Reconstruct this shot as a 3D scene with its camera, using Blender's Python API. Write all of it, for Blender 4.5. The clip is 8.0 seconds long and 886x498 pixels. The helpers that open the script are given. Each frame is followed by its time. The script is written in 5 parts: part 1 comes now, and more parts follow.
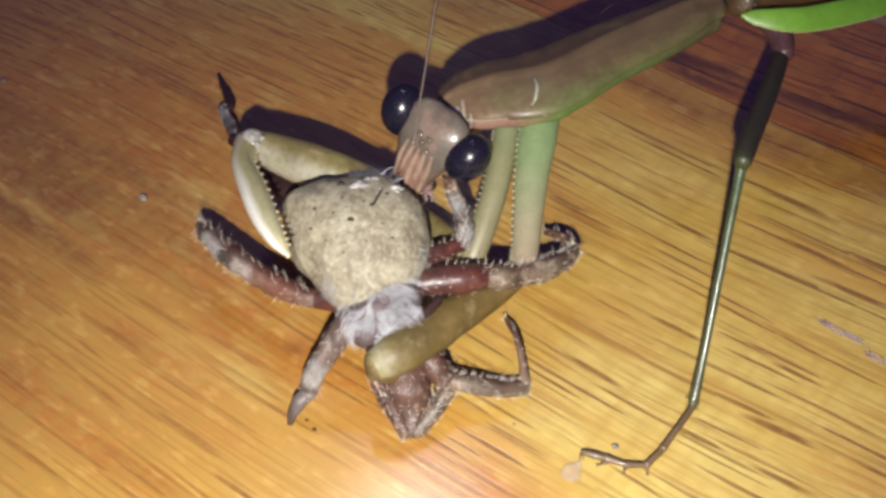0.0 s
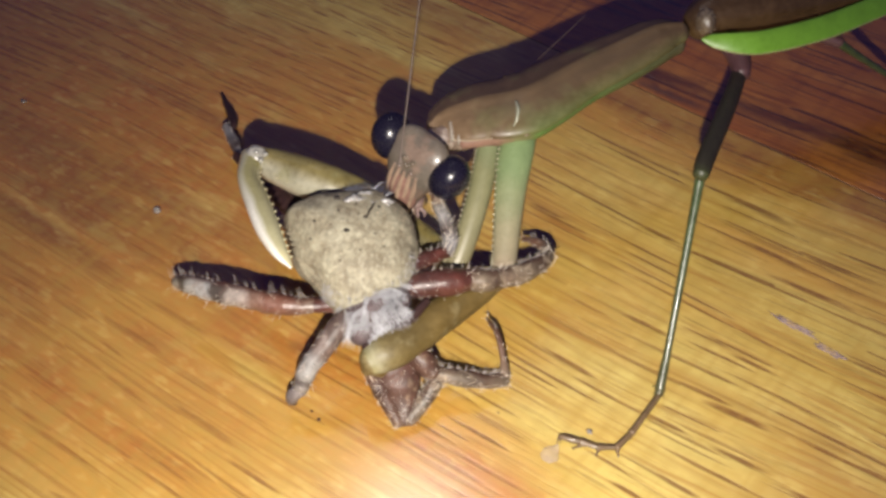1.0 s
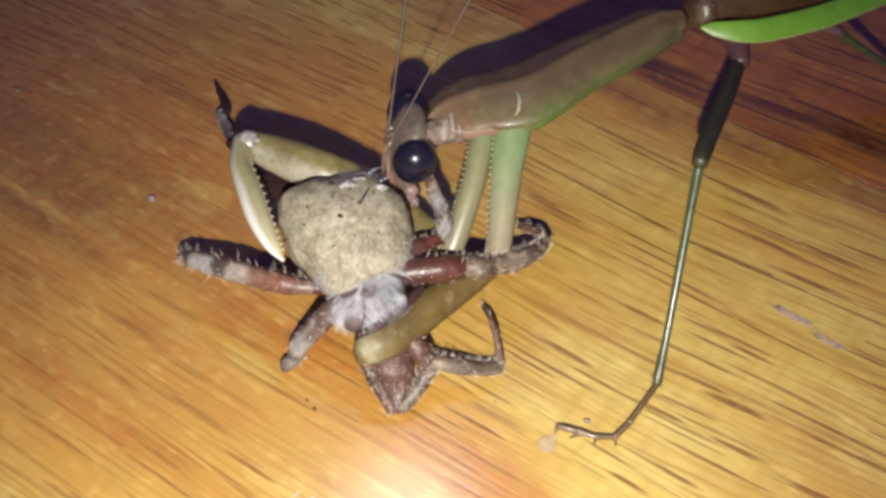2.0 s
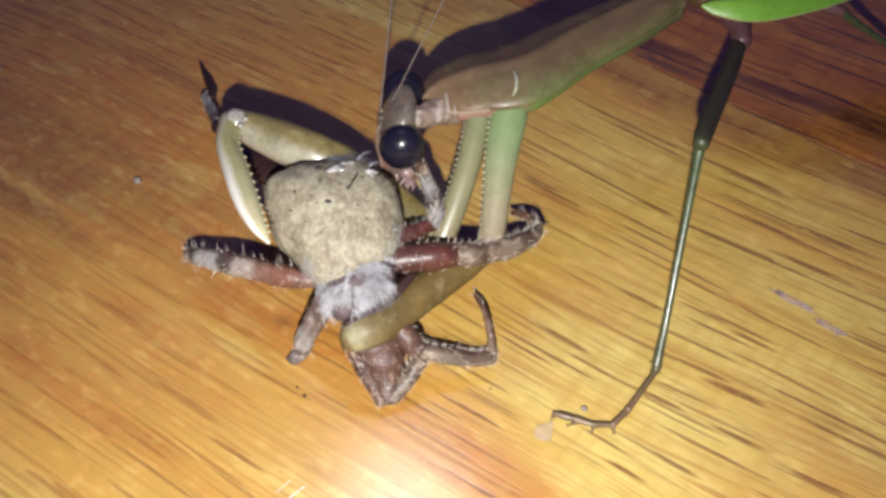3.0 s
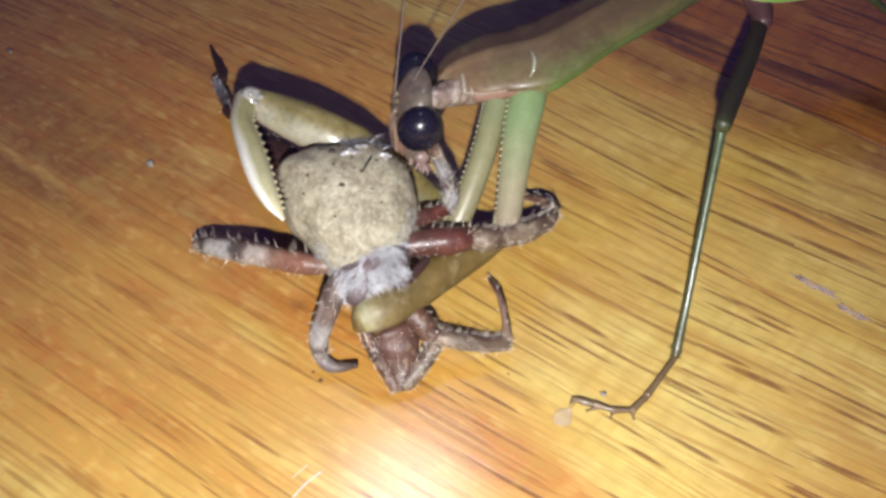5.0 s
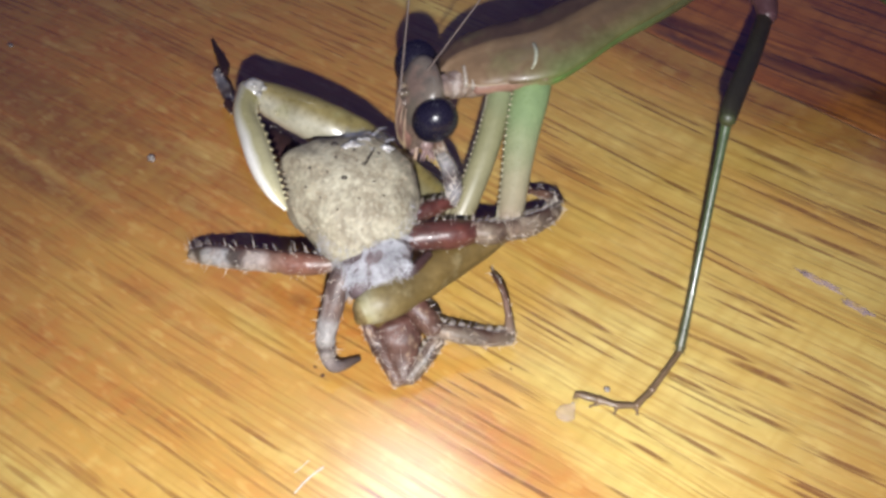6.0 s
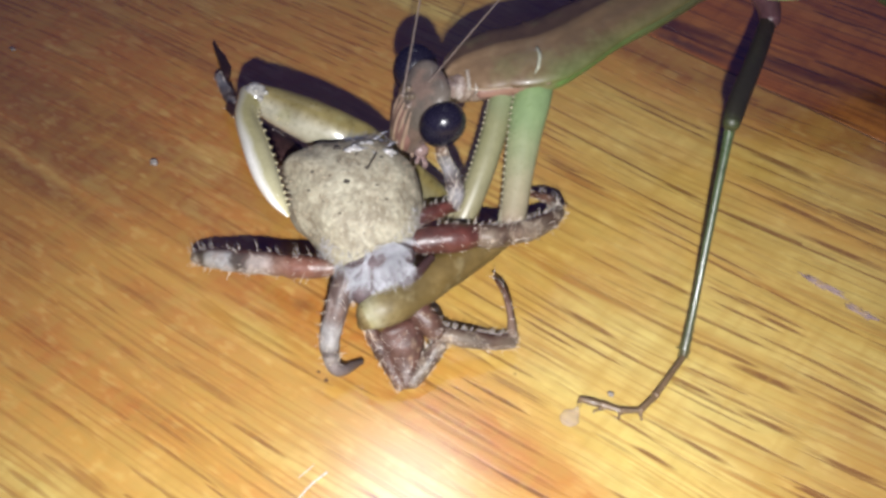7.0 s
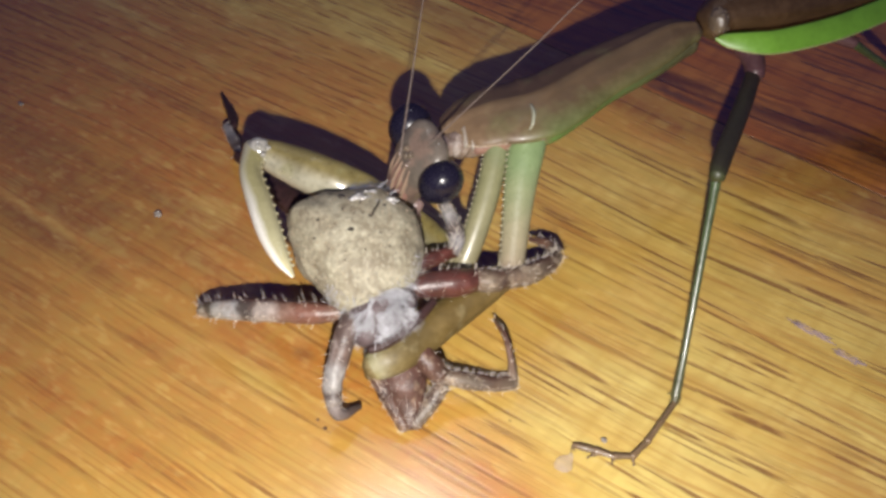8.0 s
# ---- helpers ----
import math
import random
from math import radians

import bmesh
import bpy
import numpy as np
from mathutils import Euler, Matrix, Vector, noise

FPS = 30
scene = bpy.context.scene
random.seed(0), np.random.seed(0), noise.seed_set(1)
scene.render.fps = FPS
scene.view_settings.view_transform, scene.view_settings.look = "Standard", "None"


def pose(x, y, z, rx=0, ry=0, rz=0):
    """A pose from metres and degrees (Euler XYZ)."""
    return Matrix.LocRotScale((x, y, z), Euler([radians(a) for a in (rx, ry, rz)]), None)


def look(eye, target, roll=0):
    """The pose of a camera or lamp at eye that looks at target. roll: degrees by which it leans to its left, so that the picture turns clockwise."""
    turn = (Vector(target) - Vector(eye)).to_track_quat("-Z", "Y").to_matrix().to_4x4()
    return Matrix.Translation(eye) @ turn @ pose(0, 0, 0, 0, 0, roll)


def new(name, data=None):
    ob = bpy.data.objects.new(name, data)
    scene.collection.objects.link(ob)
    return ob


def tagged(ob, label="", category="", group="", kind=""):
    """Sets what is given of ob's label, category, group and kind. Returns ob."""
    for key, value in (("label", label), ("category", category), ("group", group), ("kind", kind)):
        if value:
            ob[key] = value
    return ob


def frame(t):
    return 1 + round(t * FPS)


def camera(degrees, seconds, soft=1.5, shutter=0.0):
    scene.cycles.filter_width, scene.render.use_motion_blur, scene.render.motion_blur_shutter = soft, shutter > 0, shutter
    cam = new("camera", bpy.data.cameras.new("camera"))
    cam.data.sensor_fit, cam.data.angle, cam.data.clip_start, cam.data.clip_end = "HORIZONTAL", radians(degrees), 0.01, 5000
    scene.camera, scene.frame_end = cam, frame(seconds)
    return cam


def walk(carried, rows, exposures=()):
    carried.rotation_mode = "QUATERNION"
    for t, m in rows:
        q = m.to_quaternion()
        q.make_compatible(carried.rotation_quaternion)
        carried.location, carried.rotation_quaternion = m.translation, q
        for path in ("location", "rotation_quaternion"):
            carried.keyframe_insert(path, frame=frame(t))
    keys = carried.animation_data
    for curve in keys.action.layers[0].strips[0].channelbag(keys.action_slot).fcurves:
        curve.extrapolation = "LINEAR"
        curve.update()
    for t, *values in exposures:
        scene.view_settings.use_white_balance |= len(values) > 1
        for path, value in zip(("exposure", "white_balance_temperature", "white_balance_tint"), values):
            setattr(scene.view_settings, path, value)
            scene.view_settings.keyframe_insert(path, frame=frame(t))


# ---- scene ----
cam = camera(48.81, 8.0, soft=3.2)
walk(cam, [(t, pose(*p)) for t, p in (
    (0.0, (0.00033, -0.04807, 0.05841, 41.6, 0.49, 0.85)),
    (0.2, (-8e-05, -0.05068, 0.06295, 42.39, 0.28, -0.01)),
    (0.5, (0.00072, -0.05242, 0.0646, 41.77, 0.58, 0.05)),
    (1.0, (0.0008, -0.05242, 0.06439, 41.43, 0.67, 0.13)),
    (1.5, (0.00067, -0.05283, 0.06423, 41.38, 0.58, 0.15)),
    (3.0, (0.00041, -0.05145, 0.06184, 40.48, -0.11, -0.22)),
    (3.5, (6e-05, -0.05139, 0.06167, 40.06, -0.04, -0.08)),
    (4.0, (0.0, -0.05143, 0.06128, 40.01, 0.0, 0.0)),
    (4.5, (-0.00024, -0.05129, 0.06109, 39.93, 0.06, 0.02)),
    (6.0, (-0.00053, -0.05116, 0.06041, 39.75, 0.15, 0.14)),
    (6.5, (-0.00061, -0.05104, 0.06032, 39.7, 0.14, 0.15)),
    (7.0, (-0.00087, -0.05091, 0.06054, 39.8, 0.12, 0.08)),
    (7.3, (-7e-05, -0.05115, 0.06221, 40.51, 1.01, 0.5)),
    (7.5, (0.00014, -0.05182, 0.06179, 41.42, 0.74, 0.35)),
    (8.0, (-0.00031, -0.05147, 0.06267, 41.98, 0.5, -0.09)),
)],
     exposures=[(0.0, -0.01, 6700, 10), (0.5, -0.06, 7150, 10), (1.0, -0.06, 7050, 10), (1.5, -0.05, 6950, 10), (3.0, 0.0, 6480, 10), (4.5, 0.03, 6420, 10), (6.0, 0.02, 6150, 10), (7.0, 0.02, 6150, 10), (7.5, 0.0, 6750, 10), (8.0, -0.05, 6700, 10)])

# ---- light: the phone's flash just under its lens, in a dark room ----
world = bpy.data.worlds.new("night_room")
scene.world = world
world.use_nodes = True
world.node_tree.nodes["Background"].inputs[0].default_value = (0.14, 0.12, 0.80, 1)
world.node_tree.nodes["Background"].inputs[1].default_value = 0.14
flash_data = bpy.data.lights.new("flash", "SPOT")
flash_data.energy = 0.56
flash_data.spot_size, flash_data.spot_blend = radians(96), 1.0
flash_data.color = (1.0, 0.965, 0.93)
flash_data.shadow_soft_size = 0.0008
flash = new("flash", flash_data)
flash.matrix_basis = look((-0.0010, -0.0600, 0.0560), (0.001, -0.017, 0))
# a small ceiling lamp behind, seen only as a sheen in the varnish
lamp_data = bpy.data.lights.new("ceiling_lamp", "AREA")
lamp_data.shape, lamp_data.size, lamp_data.energy = "DISK", 0.21, 1.02
lamp_data.color = (0.90, 0.92, 1.0)
lamp = new("ceiling_lamp", lamp_data)
lamp.matrix_basis = look((-0.062, 0.634, 1.4), (-0.003, -0.023, 0))

MM = 0.001


# ---- materials ----
class Nodes:
    """A principled material with short ways to add nodes."""

    def __init__(self, name, rough=0.5, metal=0.0, coat=0.0, coat_rough=0.05, spec=0.5):
        self.mat = bpy.data.materials.new(name)
        self.mat.use_nodes = True
        self.tree = self.mat.node_tree
        self.bsdf = self.tree.nodes["Principled BSDF"]
        self.bsdf.inputs["Roughness"].default_value = rough
        self.bsdf.inputs["Metallic"].default_value = metal
        self.bsdf.inputs["Coat Weight"].default_value = coat
        self.bsdf.inputs["Coat Roughness"].default_value = coat_rough
        self.bsdf.inputs["Specular IOR Level"].default_value = spec

    def node(self, kind, **inputs):
        n = self.tree.nodes.new(kind)
        for key, value in inputs.items():
            self.put(n, key.replace("_", " "), value)
        return n

    def put(self, n, key, value):
        socket = n.inputs[key]
        if isinstance(value, bpy.types.NodeSocket):
            self.tree.links.new(value, socket)
        else:
            socket.default_value = value

    def coords(self, which="Object"):
        return self.tree.nodes.new("ShaderNodeTexCoord").outputs[which]

    def scaled(self, vector, scale, shift=(0, 0, 0)):
        n = self.node("ShaderNodeMapping", Vector=vector)
        n.inputs["Scale"].default_value = scale
        n.inputs["Location"].default_value = shift
        return n.outputs[0]

    def noise(self, vector, scale, detail=4.0, rough=0.55, warp=0.0):
        n = self.node("ShaderNodeTexNoise", Vector=vector, Scale=scale, Detail=detail, Roughness=rough, Distortion=warp)
        return n.outputs["Fac"]

    def voronoi(self, vector, scale, out="Distance"):
        n = self.node("ShaderNodeTexVoronoi", Vector=vector, Scale=scale)
        return n.outputs[out]

    def ramp(self, fac, stops, ease="LINEAR"):
        n = self.tree.nodes.new("ShaderNodeValToRGB")
        n.color_ramp.interpolation = ease
        els = n.color_ramp.elements
        while len(els) < len(stops):
            els.new(0.5)
        for e, (at, c) in zip(els, stops):
            e.position = at
            e.color = (c, c, c, 1) if isinstance(c, (int, float)) else (*c, 1)
        self.tree.links.new(fac, n.inputs[0])
        return n.outputs[0]

    def mix(self, fac, a, b, kind="MIX"):
        n = self.tree.nodes.new("ShaderNodeMix")
        n.data_type, n.blend_type = "RGBA", kind
        for socket, value in ((n.inputs[0], fac), (n.inputs[6], a), (n.inputs[7], b)):
            if isinstance(value, bpy.types.NodeSocket):
                self.tree.links.new(value, socket)
            elif isinstance(value, (int, float)):
                socket.default_value = value
            else:
                socket.default_value = (*value, 1)
        return n.outputs[2]

    def maths(self, op, a, b=0.0, c=0.0):
        n = self.tree.nodes.new("ShaderNodeMath")
        n.operation = op
        for socket, value in zip(n.inputs, (a, b, c)):
            if isinstance(value, bpy.types.NodeSocket):
                self.tree.links.new(value, socket)
            else:
                socket.default_value = value
        return n.outputs[0]

    def split(self, vector):
        n = self.node("ShaderNodeSeparateXYZ", Vector=vector)
        return n.outputs

    def dashes(self, v, cell, gap, long, wide, share, seed, ragged):
        """Lens-shaped dashes strewn along x, one to a cell of cell x gap metres at most; share: how many of the cells stay empty."""
        s = self.scaled(v, (1 / cell, 1 / gap, 0), (seed, seed * 1.7, 0))
        cells = self.node("ShaderNodeTexVoronoi", Vector=s, Scale=1.0)
        cells.voronoi_dimensions = "2D"
        off = self.node("ShaderNodeVectorMath")
        off.operation = "SUBTRACT"
        self.tree.links.new(s, off.inputs[0])
        self.tree.links.new(cells.outputs["Position"], off.inputs[1])
        luck = self.split(cells.outputs["Color"])
        d = self.split(off.outputs[0])
        dx = self.maths("DIVIDE", self.maths("MULTIPLY", d[0], cell / long), self.maths("ADD", luck[0], 0.4))
        dy = self.maths("MULTIPLY", d[1], gap / wide)
        r = self.maths("SQRT", self.maths("ADD", self.maths("MULTIPLY", dx, dx), self.maths("MULTIPLY", dy, dy)))
        shape = self.ramp(self.maths("ADD", r, ragged), [(0.6, 1.0), (0.98, 0.0)])
        keep = self.ramp(luck[1], [(share, 0.0), (min(1.0, share + 0.5), 1.0)])
        return self.maths("MULTIPLY", shape, keep)

    def bump(self, height, strength=0.3, depth=0.0001):
        n = self.node("ShaderNodeBump", Height=height, Strength=strength, Distance=depth)
        self.put(self.bsdf, "Normal", n.outputs[0])

    def colour(self, value):
        self.put(self.bsdf, "Base Color", value if isinstance(value, bpy.types.NodeSocket) else (*value, 1))


# pores in the timber: cell length and width, dash half length and half width, share of empty cells, seed
DASHES = ((0.016, 0.0027, 0.0078, 0.00020, 0.1, 5.7), (0.0105, 0.0019, 0.0052, 0.00020, 0.3, 3.3), (0.0085, 0.0012, 0.0042, 0.00012, 0.45, 8.1))


def wood(name, pale, mid, dark, pore, stains=(), calm=(), vessels=(), faint=()):
    """Varnished open-pored timber; the grain runs along the plank's own x. stains: (x, y, long, wide, colour, strength) in metres; calm: (x, y, long, wide, what is left) where the pores are few; vessels: (x, y, half length, half width) of single large pores, faint: weaker ones."""
    m = Nodes(name, rough=0.42, coat=1.0, coat_rough=0.16)
    m.bsdf.inputs["Coat IOR"].default_value = 1.8
    c = m.coords()
    jitter = m.noise(m.scaled(c, (14, 60, 1)), 1.0, 2.0)
    along = m.maths("SUBTRACT", m.split(c)[0], 0.02)
    bow = m.maths("MULTIPLY", m.maths("MULTIPLY", along, along), 0.6)
    wide = m.split(c)[1]
    bow = m.maths("SUBTRACT", bow, m.maths("MULTIPLY", m.maths("MULTIPLY", m.split(c)[0], m.maths("MULTIPLY", wide, wide)), 14.0))
    past = m.maths("MAXIMUM", m.maths("ADD", m.split(c)[0], 0.005), 0.0)
    bow = m.maths("SUBTRACT", bow, m.maths("MULTIPLY", m.maths("MULTIPLY", past, past), 1.6))
    bent = m.node("ShaderNodeCombineXYZ", Y=m.maths("ADD", bow, m.maths("MULTIPLY", m.maths("SUBTRACT", jitter, 0.5), 0.004))).outputs[0]
    v = m.node("ShaderNodeVectorMath", **{}).outputs[0]
    add = v.node
    add.operation = "ADD"
    m.tree.links.new(c, add.inputs[0])
    m.tree.links.new(bent, add.inputs[1])
    bands = m.noise(m.scaled(v, (40, 170, 1)), 1.0, 5.0, 0.6)
    broad = m.noise(m.scaled(v, (9, 38, 1), (3.1, 1.7, 0)), 1.0, 3.0)
    fibre = m.noise(m.scaled(v, (70, 2600, 1)), 1.0, 3.0, 0.6)
    base = m.ramp(bands, [(0.26, dark), (0.43, mid), (0.62, pale)])
    base = m.mix(m.ramp(broad, [(0.38, 0.0), (0.66, 0.55)]), base, dark)
    base = m.mix(0.17, base, m.ramp(fibre, [(0.3, dark), (0.65, pale)]))
    tone = m.noise(m.scaled(v, (26, 95, 1), (8.3, 2.2, 0)), 1.0, 3.0)
    base = m.mix(m.ramp(tone, [(0.42, 0.0), (0.66, 0.4)]), base, tuple(k * f for k, f in zip(mid, (0.98, 0.72, 0.5))))
    for x, y, long, wide, tint, strength in stains:
        xyz = m.split(v)
        dx = m.maths("DIVIDE", m.maths("SUBTRACT", xyz[0], x), long)
        dy = m.maths("DIVIDE", m.maths("SUBTRACT", xyz[1], y), wide)
        r = m.maths("SQRT", m.maths("ADD", m.maths("MULTIPLY", dx, dx), m.maths("MULTIPLY", dy, dy)))
        r = m.maths("ADD", r, m.maths("MULTIPLY", m.maths("SUBTRACT", m.noise(m.scaled(v, (60, 420, 1), (x * 50, y * 90, 0)), 1.0, 4.0), 0.5), 1.5))
        base = m.mix(m.ramp(r, [(0.25, strength), (1.0, 0.0)]), base, tint)
    cloud = m.noise(m.scaled(v, (75, 170, 1), (3, 8, 0)), 1.0, 5.0, 0.62)
    base = m.mix(m.ramp(cloud, [(0.45, 0.0), (0.64, 0.4)]), base, tuple(k * f for k, f in zip(mid, (0.93, 0.72, 0.5))))
    base = m.mix(m.ramp(cloud, [(0.32, 0.45), (0.46, 0.0)]), base, pale)
    # open pores: short dark dashes along the grain, several sizes
    patch = m.ramp(m.noise(m.scaled(v, (22, 120, 1), (0, 9, 0)), 1.0, 2.0), [(0.30, 0.5), (0.52, 1.0)])
    long_pores = m.ramp(m.noise(m.scaled(v, (60, 1200, 1), (7, 0, 0)), 1.0, 1.6, 0.45), [(0.63, 0.0), (0.69, 0.35)])
    fine_pores = m.ramp(m.noise(m.scaled(v, (170, 1900, 1), (1, 4, 0)), 1.0, 1.0, 0.4), [(0.57, 0.0), (0.66, 1.0)])
    flecks = m.noise(m.scaled(v, (420, 900, 1), (2, 6, 0)), 1.0, 2.0, 0.6)
    base = m.mix(m.ramp(flecks, [(0.42, 0.0), (0.66, 0.3)]), base, tuple(k * 0.72 for k in mid))
    base = m.mix(m.ramp(flecks, [(0.3, 0.3), (0.46, 0.0)]), base, pale)
    rings = m.noise(m.scaled(v, (9, 330, 1), (4, 1, 0)), 1.0, 2.0, 0.5)
    lines = m.ramp(rings, [(0.405, 0.0), (0.42, 0.6), (0.435, 0.0), (0.485, 0.0), (0.5, 0.7), (0.515, 0.0), (0.565, 0.0), (0.58, 0.6), (0.595, 0.0)])
    base = m.mix(m.maths("MULTIPLY", lines, m.ramp(m.noise(m.scaled(v, (75, 330, 1), (9, 5, 0)), 1.0, 1.5), [(0.44, 0.35), (0.56, 1.0)])), base, tuple(k * f for k, f in zip(dark, (0.75, 0.5, 0.45))))
    pores = m.maths("MULTIPLY", long_pores, patch)
    ragged = m.maths("MULTIPLY", m.maths("SUBTRACT", m.noise(m.scaled(v, (380, 2600, 1), (3, 3, 0)), 1.0, 2.0), 0.5), 0.9)
    for row in DASHES:
        pores = m.maths("MAXIMUM", pores, m.maths("MULTIPLY", m.dashes(v, *row, ragged), patch))
    # towards the board's paler end the pores are short and close
    short = m.dashes(v, 0.0050, 0.0012, 0.0019, 0.00017, 0.15, 2.9, ragged)
    pores = m.maths("MAXIMUM", pores, m.maths("MULTIPLY", short, m.ramp(m.maths("MULTIPLY_ADD", m.split(v)[0], 10.0, 0.5), [(0.26, 1.0), (0.40, 0.0)])))
    for x, y, long, wide, left in calm:
        xyz = m.split(v)
        dx = m.maths("DIVIDE", m.maths("SUBTRACT", xyz[0], x), long)
        dy = m.maths("DIVIDE", m.maths("SUBTRACT", xyz[1], y), wide)
        r = m.maths("SQRT", m.maths("ADD", m.maths("MULTIPLY", dx, dx), m.maths("MULTIPLY", dy, dy)))
        rest = m.ramp(r, [(0.5, left), (1.0, 1.0)])
        pores = m.maths("MULTIPLY", pores, rest)
        fine_pores = m.maths("MULTIPLY", fine_pores, rest)
    for pieces, depth in ((vessels, 1.0), (faint, 0.62)):
        near = 9.0
        for x, y, long, wide in pieces:
            n = m.node("ShaderNodeVectorMath")
            n.operation = "MULTIPLY_ADD"
            m.tree.links.new(v, n.inputs[0])
            n.inputs[1].default_value, n.inputs[2].default_value = (1 / long, 1 / wide, 0), (-x / long, -y / wide, 0)
            size = m.node("ShaderNodeVectorMath", Vector=n.outputs[0])
            size.operation = "LENGTH"
            near = m.maths("MINIMUM", near, size.outputs["Value"])
        if pieces:
            pores = m.maths("MAXIMUM", pores, m.ramp(m.maths("ADD", near, ragged), [(0.45, depth), (1.1, 0.0)]))
    reddish = m.mix(m.ramp(m.maths("MULTIPLY_ADD", m.split(v)[0], 10.0, 0.5), [(0.30, 1.0), (0.52, 0.0)]), pore, tuple(k * f for k, f in zip(pore, (1.7, 1.75, 1.2))))
    base = m.mix(m.maths("MULTIPLY", pores, 0.78), base, reddish)
    base = m.mix(m.maths("MULTIPLY", fine_pores, 0.14), base, pore)
    cross = m.noise(m.scaled(c, (950, 75, 1), (5, 2, 0)), 1.0, 2.0, 0.5)
    base = m.mix(m.ramp(cross, [(0.48, 0.0), (0.68, 0.34)]), base, dark)
    m.colour(base)
    scuff = m.noise(m.scaled(c, (40, 300, 1)), 1.0, 4.0)
    m.put(m.bsdf, "Roughness", m.ramp(scuff, [(0.3, 0.36), (0.7, 0.52)]))
    height = m.maths("SUBTRACT", m.maths("MULTIPLY", fibre, 0.25), m.maths("ADD", pores, m.maths("MULTIPLY", fine_pores, 0.5)))
    m.bump(height, 0.35, 0.00012)
    # the varnish sinks a little into the pores
    sunk = m.maths("SUBTRACT", m.maths("ADD", m.maths("MULTIPLY", fibre, 0.35), m.maths("MULTIPLY", cloud, 0.8)), m.maths("MULTIPLY", pores, 0.12))
    m.put(m.bsdf, "Coat Normal", m.node("ShaderNodeBump", Height=sunk, Strength=0.22, Distance=0.00008).outputs[0])
    return m.mat


def skin(name, stops, rough=0.4, grain=900, relief=0.25, coat=0.0, mottle=0.35, across=None, spec=0.5, second=None, along=None, band=None, specks=None):
    """Cuticle whose colour runs along the part (u, 0 to 1) or around it (across), with mottling and fine relief."""
    m = Nodes(name, rough=rough, coat=coat, coat_rough=0.12, spec=spec)
    stops = [(at, tuple(0.72 * k for k in tint)) for at, tint in stops]
    c = m.coords()
    uv = m.split(m.coords("UV"))
    broad = m.noise(c, grain, 4.0)
    fine = m.noise(c, grain * 5, 3.0)
    u = m.maths("ADD", uv[0], m.maths("MULTIPLY", m.maths("SUBTRACT", broad, 0.5), 0.12))
    base = m.ramp(u, stops)
    if across:
        around = m.maths("ADD", uv[1], m.maths("MULTIPLY", m.maths("SUBTRACT", broad, 0.5), 0.06))
        fac = m.ramp(around, [(at, f) for at, f, _ in across])
        if along:
            fac = m.maths("MULTIPLY", fac, m.ramp(uv[0], along))
        base = m.mix(fac, base, across[0][2])
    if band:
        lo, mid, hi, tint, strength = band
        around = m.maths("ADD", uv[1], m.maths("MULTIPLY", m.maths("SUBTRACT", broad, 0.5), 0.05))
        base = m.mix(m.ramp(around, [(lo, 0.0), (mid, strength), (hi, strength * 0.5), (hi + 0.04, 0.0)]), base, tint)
    if second:
        fac = m.ramp(m.noise(c, second[1], 3.0), [(second[2], 0.0), (second[2] + 0.12, second[3])])
        base = m.mix(fac, base, second[0])
    if specks:
        dots = m.ramp(m.voronoi(c, specks[0]), [(0.10, 0.8), (0.2, 0.0)])
        dots = m.maths("MULTIPLY", dots, m.ramp(m.noise(c, specks[0] * 0.5, 2.0), [(0.5, 0.0), (0.6, 1.0)]))
        base = m.mix(dots, base, specks[1])
    shade = m.ramp(broad, [(0.3, 1 - mottle), (0.7, 1.0)])
    base = m.mix(1.0, base, shade, "MULTIPLY")
    shade = m.ramp(fine, [(0.3, 1 - mottle * 0.6), (0.7, 1.0)])
    base = m.mix(1.0, base, shade, "MULTIPLY")
    m.colour(base)
    m.put(m.bsdf, "Roughness", m.ramp(fine, [(0.3, max(0.04, rough - 0.1)), (0.7, min(1, rough + 0.1))]))
    m.bump(m.maths("ADD", broad, m.maths("MULTIPLY", fine, 0.4)), relief, 0.00008)
    return m.mat


def hair_material(name, tint, rough=0.45):
    m = Nodes(name, rough=rough)
    c = m.coords()
    m.colour(m.mix(m.ramp(m.noise(c, 600, 2.0), [(0.35, 0.0), (0.65, 1.0)]), tint, tuple(0.62 * t for t in tint)))
    return m.mat


# ---- mesh building, in millimetres ----
def vec(p):
    return Vector(p)


def spline(points, n):
    """Points of a Catmull-Rom curve through the given ones, n to a span; the values may have any length."""
    p = [np.array(q, float) for q in points]
    p = [2 * p[0] - p[1]] + p + [2 * p[-1] - p[-2]]
    out = []
    for i in range(1, len(p) - 2):
        a, b, c, d = p[i - 1:i + 3]
        for k in range(n):
            t = k / n
            out.append(0.5 * (2 * b + (c - a) * t + (2 * a - 5 * b + 4 * c - d) * t * t + (3 * b - a - 3 * c + d) * t ** 3))
    out.append(p[-2])
    return out


